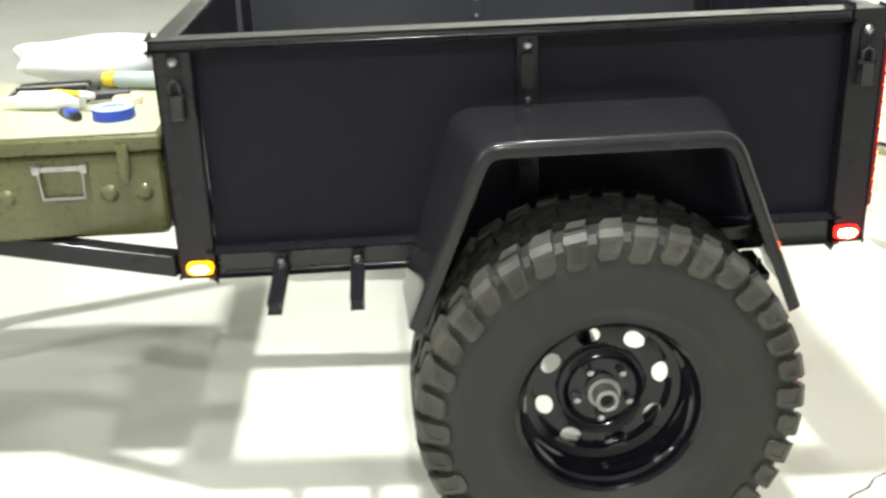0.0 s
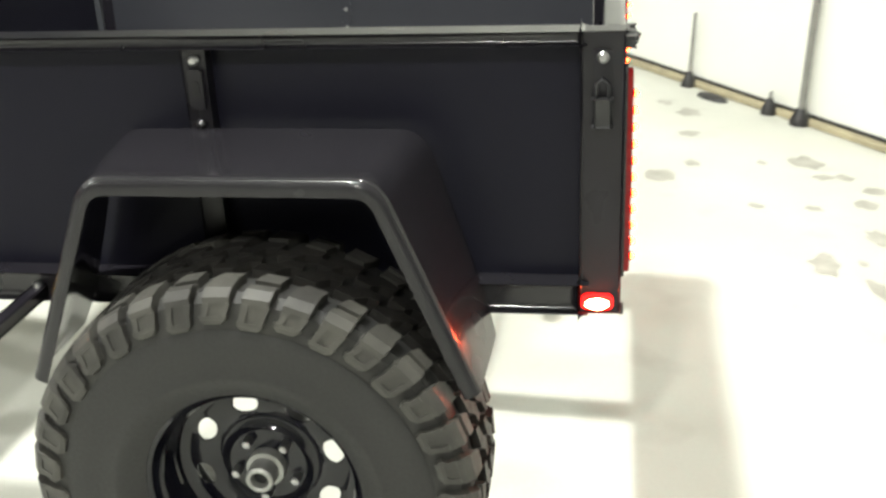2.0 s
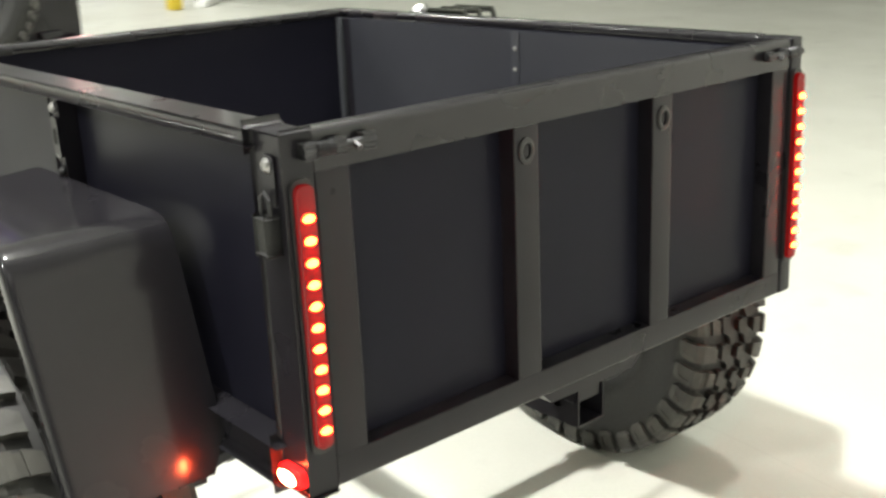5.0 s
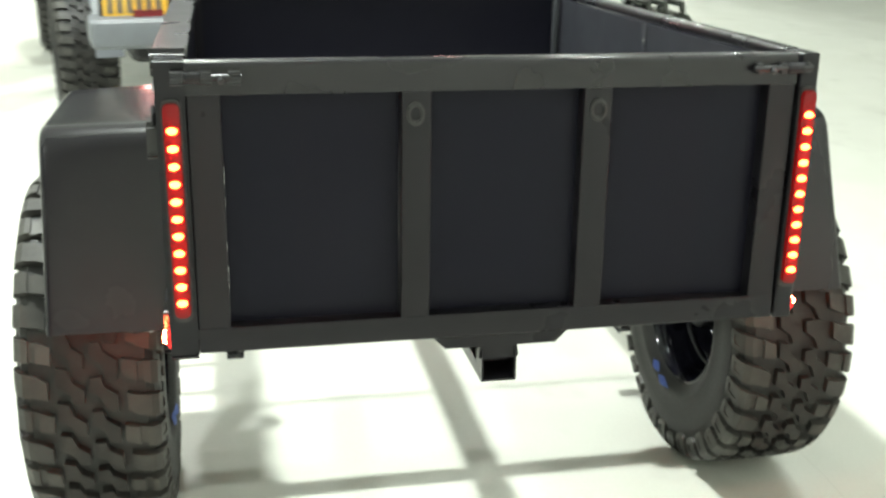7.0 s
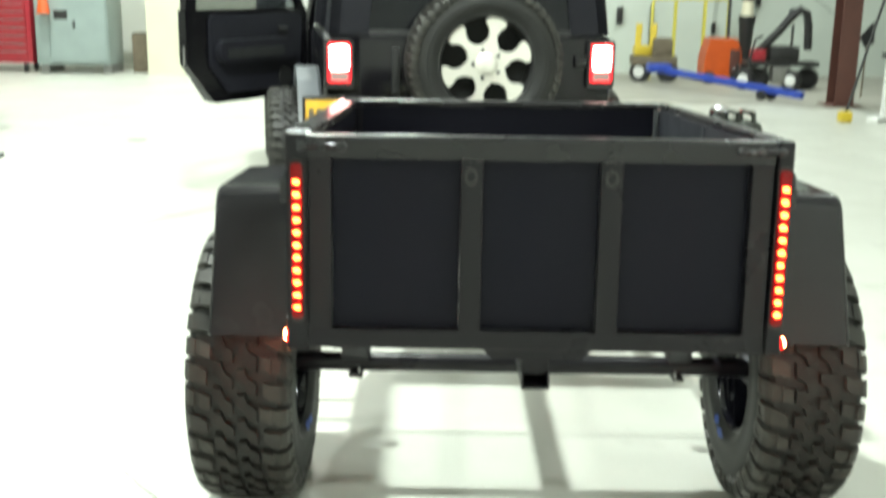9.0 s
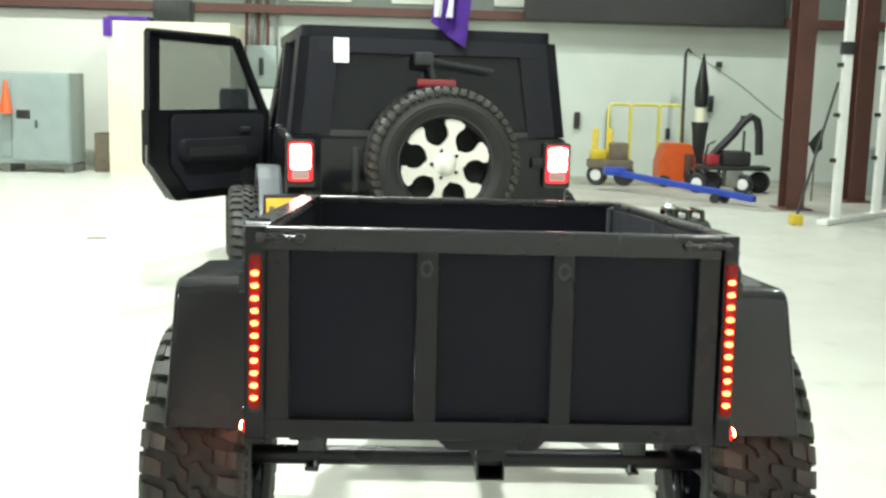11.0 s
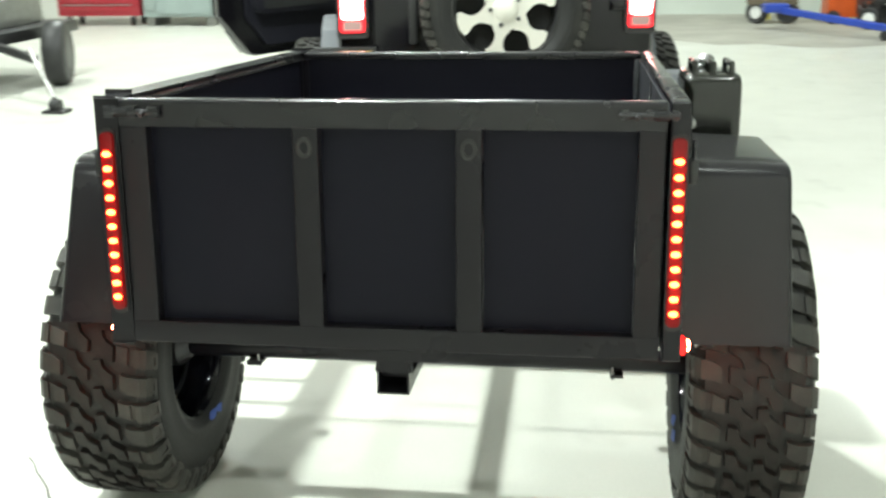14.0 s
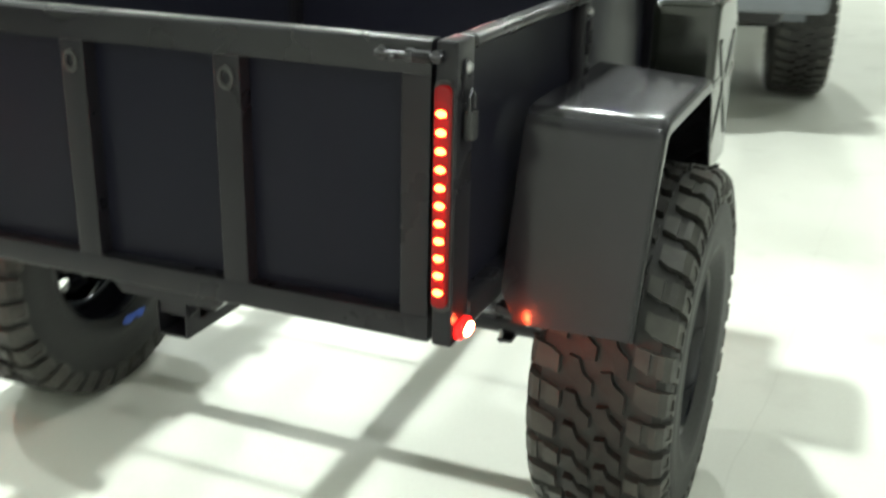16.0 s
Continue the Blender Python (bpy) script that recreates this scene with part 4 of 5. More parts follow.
def case_clutter():
    z = 0.943
    def put(name, x, y, turn, words, kind):
        return thing(name, TILT @ pose(x, y, z, 0, 0, turn), words, kind)
    roll = put("tape_roll", -0.31, 1.735, 0, "roll of blue masking tape lying on the case", "tape")
    part("tape", lathe([(0, 0.026), (0.026, 0.026), (0.026, 0.05), (0, 0.05)], 32, True, "z"), BLUE, roll)
    part("core", lathe([(0.001, 0.024), (0.023, 0.024), (0.023, 0.0262), (0.001, 0.0262)], 32, True, "z"), PAPER, roll)
    part("top_face", lathe([(0.0262, 0.027), (0.0275, 0.028), (0.0275, 0.048), (0.0262, 0.049)], 32, True, "z"), surface("pale_blue_tape", (0.35, 0.5, 0.75), 0.5), roll)
    knife = put("utility_knife", -0.28, 1.85, 35, "black and blue utility knife lying on the case", "knife")
    part("handle", box(-0.06, 0.03, -0.012, 0.012, 0, 0.02, 0.006), BLACK_PLASTIC, knife)
    part("grip", box(-0.04, 0.0, -0.013, 0.013, 0.004, 0.022, 0.004), BLUE, knife)
    part("blade", box(0.03, 0.07, -0.008, 0.008, 0.008, 0.010), STEEL, knife)
    torch = put("small_torch", -0.14, 1.80, 100, "small black hand torch lying on the case", "torch")
    part("barrel", lathe([(-0.07, 0.010), (-0.068, 0.0125), (0.03, 0.0125), (0.04, 0.018), (0.065, 0.018), (0.066, 0.014)], 16), BLACK_PLASTIC, torch).matrix_local = pose(0, 0, 0.018)
    tape = put("masking_tape", -0.17, 1.73, 0, "roll of pale yellow masking tape lying flat", "tape")
    part("tape", lathe([(0, 0.02), (0.018, 0.02), (0.018, 0.036), (0, 0.036)], 28, True, "z"), surface("cream_tape", (0.75, 0.72, 0.5), 0.6), tape)
    tube_w = put("glue_tube", -0.19, 1.92, 80, "white sealant tube lying on the case", "tube")
    part("barrel", lathe([(-0.09, 0.02), (-0.088, 0.023), (0.07, 0.023), (0.08, 0.012), (0.12, 0.005)], 18), PAPER, tube_w).matrix_local = pose(0, 0, 0.023)
    marker = put("paint_marker", -0.2, 1.87, 60, "yellow paint marker lying across the case", "marker")
    part("barrel", lathe([(-0.05, 0.009), (0.04, 0.009), (0.05, 0.006), (0.06, 0.003)], 14), YELLOW, marker).matrix_local = pose(0, 0, 0.04)
    part("cap", lathe([(-0.085, 0.008), (-0.084, 0.0098), (-0.05, 0.0098)], 14), PAPER, marker).matrix_local = pose(0, 0, 0.04)
    can = put("spray_can", 0.0, 1.74, 75, "grey spray can with a yellow cap lying on its side", "spray can")
    part("can", lathe([(-0.08, 0.018), (-0.077, 0.023), (0.05, 0.023), (0.06, 0.016)], 20), CABINET_GREY, can).matrix_local = pose(0, 0, 0.024)
    part("cap", lathe([(0.060, 0.017), (0.062, 0.02), (0.092, 0.018), (0.096, 0.013)], 20), YELLOW, can).matrix_local = pose(0, 0, 0.024)
    tray = put("tool_tray", -0.03, 1.95, 90, "low dark tray with pliers and green-handled tools", "tool tray")
    part("tray", box(-0.11, 0.11, -0.05, 0.05, 0, 0.012, 0.004), BLACK_PLASTIC, tray)
    for k, mat in enumerate((CAN_GREEN, STEEL, CAN_GREEN)):
        part("tool", tube([(-0.09, -0.03 + 0.03 * k, 0.022), (0.03, -0.025 + 0.028 * k, 0.022), (0.09, -0.02 + 0.02 * k, 0.02)], 0.007, 10), mat, tray)
    strip = put("flat_strip", -0.2, 2.12, 20, "dark flat metal strip lying on the case", "strip")
    part("strip", box(-0.1, 0.1, -0.012, 0.012, 0, 0.005, 0.001), DARK_STEEL, strip)

    bag = put("plastic_bag", 0.085, 1.84, 90, "crumpled white plastic bag lying on the case", "bag")
    rnd = random.Random(17)
    bm = bmesh.new()
    bmesh.ops.create_icosphere(bm, subdivisions=4, radius=1.0)
    bumps = [(Vector((rnd.gauss(0, 1), rnd.gauss(0, 1), rnd.gauss(0, 1))).normalized(), rnd.uniform(-0.13, 0.16)) for _ in range(70)]
    for v in bm.verts:
        d = v.co.normalized()
        swell = 1 + sum(h * math.exp(-(1 - d.dot(n)) * 26) for n, h in bumps)
        v.co = Vector((d.x * 0.235 * swell, d.y * 0.07 * swell, max(0.0, 0.062 + d.z * 0.062 * swell)))
    part("bag", bm, PAPER, bag, "", 60)


def jerry_can():
    j = thing("jerry_can", TILT @ pose(0.766, 1.25, 0.671), "dark green steel jerry can standing on the side arms", "jerry can")
    out = rounded([(-0.165, 0.0), (0.165, 0.0), (0.165, 0.40), (0.10, 0.470), (-0.165, 0.470)], [0.03, 0.03, 0.04, 0.03, 0.05], 5)
    bm = prism(out, -0.0825, 0.0825)
    edges = [e for e in bm.edges if all(abs(abs(v.co.x) - 0.0825) < 1e-4 for v in e.verts) and abs(e.verts[0].co.x - e.verts[1].co.x) < 1e-4]
    bmesh.ops.bevel(bm, geom=edges, offset=0.030, segments=5, profile=0.6, affect="EDGES")
    part("body", bm, CAN_GREEN, j)
    for x in (-0.052, 0.0, 0.052):
        part("handle", tube([(x, -0.135, 0.462), (x, -0.125, 0.496), (x, 0.03, 0.496), (x, 0.045, 0.462)], 0.009, 10), CAN_GREEN, j)
    part("spout", tube([(0, 0.10, 0.445), (0, 0.14, 0.477)], 0.027, 16), CAN_GREEN, j)
    part("cap", tube([(0, 0.136, 0.473), (0, 0.15, 0.487)], 0.031, 16), STEEL, j, "worn steel cap")
    part("clamp", box(-0.012, 0.012, 0.08, 0.165, 0.477, 0.497, 0.004), STEEL, j)
    for s in (-1, 1):
        part("embossing", bar((s * 0.0840, -0.11, 0.09), (s * 0.0840, 0.11, 0.36), 0.006, 0.02, 0.002), CAN_GREEN, j)
        part("embossing", bar((s * 0.0843, 0.11, 0.09), (s * 0.0843, -0.11, 0.36), 0.006, 0.02, 0.002), CAN_GREEN, j)
    part("strap", box(-0.0850, 0.0850, -0.1675, 0.1675, 0.25, 0.268, 0.003), CAN_GREEN, j, "dark clamp band")


storage_case()
case_clutter()
jerry_can()


# ---- the tow vehicle ----
CAR = pose(-0.095, 3.75, -0.122, 0, 0, 10) @ Matrix.Scale(1.078, 4)


def car_wheel(parent, x, y):
    w = new("wheel")
    w.parent = parent
    w.matrix_local = pose(x, y, 0.523, 0, 0, 0 if x < 0 else 180)
    build_tyre(w, 0.41, 0.28, 0.225, 44, "black all-terrain tyre", 0.5)
    part("rim", lathe([(-0.1, 0.05), (-0.09, 0.12), (-0.06, 0.21), (-0.11, 0.228), (0.1, 0.228), (0.05, 0.15)], 40), ALLOY, w, "alloy rim")


def spare_wheel(parent):
    s = new("spare_wheel")
    s.parent = parent
    s.matrix_local = pose(0.018, -0.20, 1.157, 0, 0, 90)
    tagged(s, "spare tyre with a bright six-spoked alloy wheel")
    build_tyre(s, 0.398, 0.27, 0.250, 52, "black all-terrain tyre", 0.35)
    wider = Matrix.Diagonal((1, 1.14, 1.14, 1))
    part("barrel", lathe([(-0.11, 0.222), (-0.112, 0.215), (-0.09, 0.205), (0.06, 0.2), (0.06, 0.222)], 48, True), BLACK_PLASTIC, s, "dark wheel barrel").matrix_local = wider
    part("backing", lathe([(0.0, 0.2), (0.01, 0.2)], 48), HOLE_DARK, s).matrix_local = wider
    for k in range(6):
        # each spoke is waisted between two round openings
        edge = [(0.0725 - math.sqrt(0.055**2 - (r - 0.1256) ** 2), r) for r in (0.085, 0.095, 0.11, 0.1256, 0.14, 0.155, 0.166, 0.172)]
        out = [(0.030, 0.05)] + edge + [(0.047, 0.192), (0.02, 0.205), (-0.02, 0.205), (-0.047, 0.192)] + [(-w, r) for w, r in edge[::-1]] + [(-0.030, 0.05)]
        bm = prism(out, -0.1, -0.07)
        bmesh.ops.rotate(bm, verts=bm.verts, cent=(0, 0, 0), matrix=Matrix.Rotation(radians(60 * k + 13), 3, "X"))
        part("spoke", bm, ALLOY, s).matrix_local = wider
    part("hub_disc", lathe([(-0.101, 0.02), (-0.1005, 0.085), (-0.072, 0.088)], 36), ALLOY, s).matrix_local = wider
    part("centre_cap", lathe([(-0.118, 0.012), (-0.116, 0.03), (-0.104, 0.05), (-0.08, 0.062), (-0.06, 0.062)], 28), ALLOY, s).matrix_local = wider
    for k in range(5):
        a = 2 * math.pi * k / 5
        bm = lathe([(-0.108, 0.004), (-0.106, 0.009), (-0.09, 0.009)], 6)
        bmesh.ops.translate(bm, verts=bm.verts, vec=(0, 0.063 * math.cos(a), 0.063 * math.sin(a)))
        part("lug_nut", bm, DARK_STEEL, s).matrix_local = wider


def loft(sections, name, mat, parent, words="", smooth=30):
    """A hull through outlines of equal count, closed at both ends."""
    bm = bmesh.new()
    rings = [[bm.verts.new(p) for p in s] for s in sections]
    for a, b in zip(rings, rings[1:]):
        for k in range(len(a)):
            bm.faces.new((a[k], a[(k + 1) % len(a)], b[(k + 1) % len(a)], b[k]))
    bm.faces.new(rings[0][::-1])
    bm.faces.new(rings[-1])
    bmesh.ops.recalc_face_normals(bm, faces=bm.faces)
    return part(name, bm, mat, parent, words, smooth)


def jeep():
    c = thing("off_road_car", CAR, "black two-door off-road car, tail lamps lit, driver's door open", "car")
    def tub(y, half, z0, z1, r=0.06):
        return [(x, y, z) for x, z in rounded([(-half, z0), (half, z0), (half, z1), (-half, z1)], r, 4)]
    loft([tub(0.0, 0.765, 0.62, 1.275), tub(0.03, 0.78, 0.6, 1.285), tub(1.25, 0.785, 0.6, 1.285)], "body", CAR_BLACK, c, "glossy black rear body")
    loft([tub(2.28, 0.78, 0.55, 1.22), tub(2.5, 0.76, 0.55, 1.2), tub(3.55, 0.62, 0.6, 1.14)], "bonnet", CAR_BLACK, c)
    part("sill", box(-0.78, 0.78, 1.25, 2.28, 0.5, 0.66, 0.02), CAR_BLACK, c)
    # the hard top: corner pillars, roof, glazing
    for s in (-1, 1):
        out = [(0.02, 1.286), (0.35, 1.286), (0.35, 1.80), (0.09, 1.80)]
        bm = prism(out, s * 0.70, s * 0.755)
        for v in bm.verts:
            v.co.x -= s * max(0.0, v.co.z - 1.286) * 0.10
        part("top_pillar", bm, TOP_BLACK, c)
        bm = prism([(0.02, 1.286), (0.06, 1.286), (0.13, 1.80), (0.09, 1.80)], s * 0.545, s * 0.755)
        for v in bm.verts:
            v.co.x -= s * max(0.0, v.co.z - 1.286) * 0.10
        part("rear_pillar", bm, TOP_BLACK, c, "textured black rear corner of the hard top")
        bm = prism([(0.35, 1.30), (1.22, 1.30), (1.22, 1.78), (0.35, 1.78)], s * 0.72, s * 0.728)
        for v in bm.verts:
            v.co.x -= s * max(0.0, v.co.z - 1.286) * 0.10
        part("side_window", bm, WINDOW, c, "tinted side window").visible_shadow = False
        bm = prism([(1.22, 1.286), (1.36, 1.286), (1.36, 1.80), (1.22, 1.80)], s * 0.70, s * 0.76)
        for v in bm.verts:
            v.co.x -= s * max(0.0, v.co.z - 1.286) * 0.10
        part("door_pillar", bm, TOP_BLACK, c)
        part("windscreen_pillar", bar((s * 0.74, 2.45, 1.22), (s * 0.64, 2.12, 1.80), 0.06, 0.06, 0.01), CAR_BLACK, c)
        flare = bmesh.new()
        for k in range(9):
            a0, a1 = math.radians(172 - 164 * k / 9), math.radians(172 - 164 * (k + 1) / 9)
            pts = []
            for a in (a0, a1):
                for r in (0.50, 0.56):
                    for x in (0.775, 0.90):
                        pts.append((s * x, 0.85 - math.cos(a) * r * 1.0, 0.50 + math.sin(a) * r * 1.0))
            v = [flare.verts.new(p) for p in pts]
            for f in ((0, 1, 3, 2), (4, 6, 7, 5), (0, 4, 5, 1), (2, 3, 7, 6), (1, 5, 7, 3), (0, 2, 6, 4)):
                flare.faces.new([v[i] for i in f])
        bmesh.ops.remove_doubles(flare, verts=flare.verts, dist=1e-4)
        bmesh.ops.recalc_face_normals(flare, faces=flare.faces)
        part("rear_flare", flare, GREY_PLASTIC, c, "grey plastic wheel-arch flare", 50)
        part("front_flare", box(s * 0.62, s * 0.96, 2.75, 3.65, 0.86, 0.93, 0.03), GREY_PLASTIC, c)
        lamp = new("tail_lamp")
        lamp.parent = c
        lamp.matrix_local = pose(s * 0.705, 0, 1.14)
        tagged(lamp, "lit red tail lamp in a black housing")
        out = rounded([(-0.075, -0.13), (0.075, -0.13), (0.075, 0.12), (-0.075, 0.12)], 0.02, 4)
        part("housing", prism(out, -0.035, 0.01, "y"), BLACK_PLASTIC, lamp)
        out = rounded([(-0.062, -0.1), (0.062, -0.1), (0.062, 0.105), (-0.062, 0.105)], 0.018, 4)
        part("lens", prism(out, -0.042, -0.035, "y"), TAIL_RED, lamp)
        out = rounded([(-0.053, -0.038), (0.053, -0.038), (0.053, 0.094), (-0.053, 0.094)], 0.022, 4)
        part("lit_lens", prism(out, -0.046, -0.042, "y"), TAIL_LIT, lamp)
        out = rounded([(-0.045, -0.09), (0.045, -0.09), (0.045, -0.045), (-0.045, -0.045)], 0.008, 3)
        part("reverse_lens", prism(out, -0.046, -0.042, "y"), PINK_LIT, lamp)
        for y in (0.85, 3.27):
            car_wheel(c, s * 0.925, y)
        part("bumper_reflector", box(s * 0.64, s * 0.76, -0.12, -0.05, 0.8255, 0.85, 0.003), RED_LENS, c)
    out = rounded([(-0.69, 0.11), (0.69, 0.11), (0.69, 2.2), (-0.69, 2.2)], 0.08, 4)
    bm = prism(out, 1.795, 1.86, "z")
    part("roof", bm, TOP_BLACK, c, "textured black hard-top roof")
    part("header", prism([(0.075, 1.72), (0.13, 1.72), (0.14, 1.80), (0.09, 1.80)], -0.6, 0.6), TOP_BLACK, c)
    part("rear_window", prism([(0.03, 1.285), (0.036, 1.285), (0.104, 1.74), (0.098, 1.74)], -0.56, 0.56), WINDOW, c, "dark tinted rear window").visible_shadow = False
    part("window_rim", prism([(0.02, 1.27), (0.04, 1.27), (0.046, 1.31), (0.026, 1.31)], -0.6, 0.6), BLACK_PLASTIC, c)
    part("tailgate", box(-0.6, 0.6, -0.012, 0.02, 0.70, 1.268, 0.012), CAR_BLACK, c, "glossy black swing tailgate")
    for z in (0.85, 1.15):
        part("hinge", box(0.56, 0.66, -0.03, 0.0, z - 0.03, z + 0.03, 0.006), CAR_BLACK, c)
    part("wiper_motor", box(-0.10, 0.0, -0.02, 0.04, 1.66, 1.73, 0.012), BLACK_PLASTIC, c)
    part("wiper", bar((-0.06, 0.0, 1.70), (0.34, 0.01, 1.64), 0.012, 0.018, 0.003), BLACK_PLASTIC, c)
    part("wiper_post", bar((-0.02, 0.0, 1.70), (0.02, 0.0, 1.55), 0.02, 0.02, 0.003), BLACK_PLASTIC, c)
    part("brake_light", box(-0.10, 0.11, -0.09, -0.06, 1.545, 1.59, 0.008), RED_LENS, c, "high red brake light, unlit")
    part("brake_light_arm", bar((0.005, 0.0, 1.25), (0.005, -0.07, 1.55), 0.03, 0.03, 0.005), BLACK_PLASTIC, c)
    part("spare_carrier", box(-0.12, 0.15, -0.1, 0.0, 1.0, 1.26, 0.02), CAR_BLACK, c)
    part("tailgate_handle", box(-0.43, -0.39, -0.05, -0.012, 0.98, 1.22, 0.01), BLACK_PLASTIC, c)
    part("window_sticker", prism([(0.058, 1.665), (0.062, 1.665), (0.082, 1.795), (0.078, 1.795)], -0.525, -0.445), PAPER, c, "white sticker on the rear glass")
    part("bumper", box(-0.95, 0.95, -0.17, 0.05, 0.69, 0.825, 0.04, 3), GREY_PLASTIC, c, "grey plastic rear bumper")
    part("hitch", box(-0.03, 0.03, -0.72, 0.0, 0.63, 0.70, 0.004), DARK_STEEL, c)
    plate = part("number_plate", box(-0.885, -0.61, -0.075, -0.07, 0.79, 0.955, 0.006), PLATE_YELLOW, c, "yellow-orange number plate with unreadable marks")
    part("plate_holder", box(-0.90, -0.595, -0.069, -0.0125, 0.775, 0.97, 0.01), BLACK_PLASTIC, plate)
    for k in range(6):
        x = -0.868 + 0.041 * k
        part("plate_mark", box(x, x + 0.026, -0.077, -0.075, 0.835, 0.91), BROWN_GREY, plate)
    spare_wheel(c)
    # seats and roll bar behind the glass
    for x in (-0.36, 0.36):
        part("seat_back", box(x - 0.22, x + 0.22, 1.25, 1.38, 0.9, 1.45, 0.05, 3), TRIM_GREY, c)
        part("head_rest", box(x - 0.12, x + 0.12, 1.27, 1.36, 1.48, 1.66, 0.04, 3), TRIM_GREY, c)
    part("roll_bar", tube([(-0.6, 1.15, 1.28), (-0.56, 1.15, 1.72), (0.56, 1.15, 1.72), (0.6, 1.15, 1.28)], 0.035), BLACK_PLASTIC, c)
    part("windscreen", prism([(2.42, 1.22), (2.43, 1.22), (2.12, 1.80), (2.11, 1.80)], -0.66, 0.66), CLEAR, c).visible_shadow = False
    part("dashboard", box(-0.68, 0.68, 2.0, 2.3, 0.95, 1.2, 0.05), TRIM_GREY, c)
    # the driver's door, swung wide; its own x runs from the hinge outwards
    d = new("open_door")
    d.parent = c
    d.matrix_local = pose(-0.79, 2.20, 0, 0, 0, 230)
    tagged(d, "open black driver's door showing its grey inner trim")
    outline = rounded([(0.0, 0.77), (0.98, 0.77), (1.22, 1.03), (1.22, 1.36), (0.0, 1.36)], [0.03, 0.06, 0.05, 0.0, 0.0], 4)
    part("panel", prism(outline, -0.03, 0.03, "y"), CAR_BLACK, d)
    trim = rounded([(0.12, 0.83), (0.86, 0.83), (1.02, 1.0), (1.02, 1.33), (0.08, 1.33)], 0.05, 4)
    part("trim", prism(trim, 0.03, 0.05, "y"), TRIM_GREY, d, "dark grey moulded inner trim")
    rest = rounded([(0.22, 1.03), (0.98, 1.03), (0.98, 1.17), (0.22, 1.17)], 0.06, 5)
    part("arm_rest", prism(rest, 0.05, 0.10, "y"), TRIM_GREY, d)
    pocket = rounded([(0.35, 1.055), (0.92, 1.055), (0.92, 1.115), (0.35, 1.115)], 0.02, 4)
    part("grab", prism(pocket, 0.10, 0.108, "y"), BLACK_PLASTIC, d)
    part("inner_handle", box(0.26, 0.36, 0.05, 0.07, 1.2, 1.24, 0.01), BLACK_PLASTIC, d)
    part("speaker", tube([(0.28, 0.05, 0.9), (0.28, 0.058, 0.9)], 0.07, 20), BLACK_PLASTIC, d)
    rim = bmesh.new()
    add_bar(rim, (1.16, 0, 1.34), (1.15, 0, 1.86), 0.05, 0.13, 0.02)
    add_bar(rim, (1.20, 0, 1.83), (0.34, 0, 1.82), 0.05, 0.07, 0.015)
    add_bar(rim, (0.34, 0, 1.83), (0.03, 0, 1.34), 0.05, 0.08, 0.015)
    part("window_frame", rim, CAR_BLACK, d)
    part("door_glass", prism([(0.06, 1.34), (1.12, 1.34), (1.12, 1.81), (0.35, 1.81)], -0.004, 0.004, "y"), DOOR_GLASS, d, "clear door glass").visible_shadow = False
    part("mirror", box(0.12, 0.34, -0.16, -0.05, 1.32, 1.50, 0.03, 3), BLACK_PLASTIC, d, "black door mirror")
    edge = part("edge_trim", bar((1.222, 0.012, 1.02), (1.222, 0.012, 1.14), 0.012, 0.012, 0.002), STEEL, d)
    part("edge_trim", bar((1.05, 0.012, 0.795), (1.17, 0.012, 0.935), 0.012, 0.012, 0.002), STEEL, d)
    part("door_seal", bar((0.0, 0.02, 0.80), (0.0, 0.02, 1.3), 0.03, 0.02, 0.004), BLACK_PLASTIC, d)
    # flag on a short staff at the roof's rear
    flag = thing("flag", CAR @ pose(0.12, 0.12, 1.86), "small purple and white flag hanging behind the roof", "flag")
    part("staff", tube([(0.09, 0, 0.0), (0.09, 0, 0.52)], 0.005, 8), BLACK_PLASTIC, flag)
    for words, mat, dx, dy in (("purple cloth", PURPLE, 0.0, 0.0), ("white emblem, a plain shape", WHITE_CLOTH, -0.02, -0.006)):
        bm = bmesh.new()
        rows = []
        for i in range(9):
            f = i / 8
            row = []
            for j in range(7):
                g = j / 6
                if dx:
                    x, z = -0.09 + 0.1 * g - 0.02 * f, 0.42 - 0.36 * f
                else:
                    x, z = -0.11 + 0.19 * g + 0.02 * math.sin(4 * f), 0.5 - 0.6 * f + 0.13 * (1 - g) * f
                row.append(bm.verts.new((x, dy + 0.018 * math.sin(9 * g + 3 * f) - 0.06 * f, z)))
            rows.append(row)
        for a, b in zip(rows, rows[1:]):
            for k in range(6):
                bm.faces.new((a[k], a[k + 1], b[k + 1], b[k]))
        bmesh.ops.solidify(bm, geom=bm.faces[:], thickness=0.002)
        part("cloth" if not dx else "emblem", bm, mat, flag, words)
    return c


jeep()


# ---- the far side of the hall ----
def steel_column(x, y, words="red-brown steel column of the hall frame"):
    c = thing("steel_column", pose(x, y, 0), words, "column", "hall columns")
    part("web", box(-0.012, 0.012, -0.15, 0.15, 0.0, 6.2), RUST, c)
    for s in (-1, 1):
        part("flange", box(-0.125, 0.125, s * 0.15, s * 0.168, 0.0, 6.2), RUST, c)
    part("base_plate", box(-0.22, 0.22, -0.24, 0.24, 0, 0.02), RUST, c)


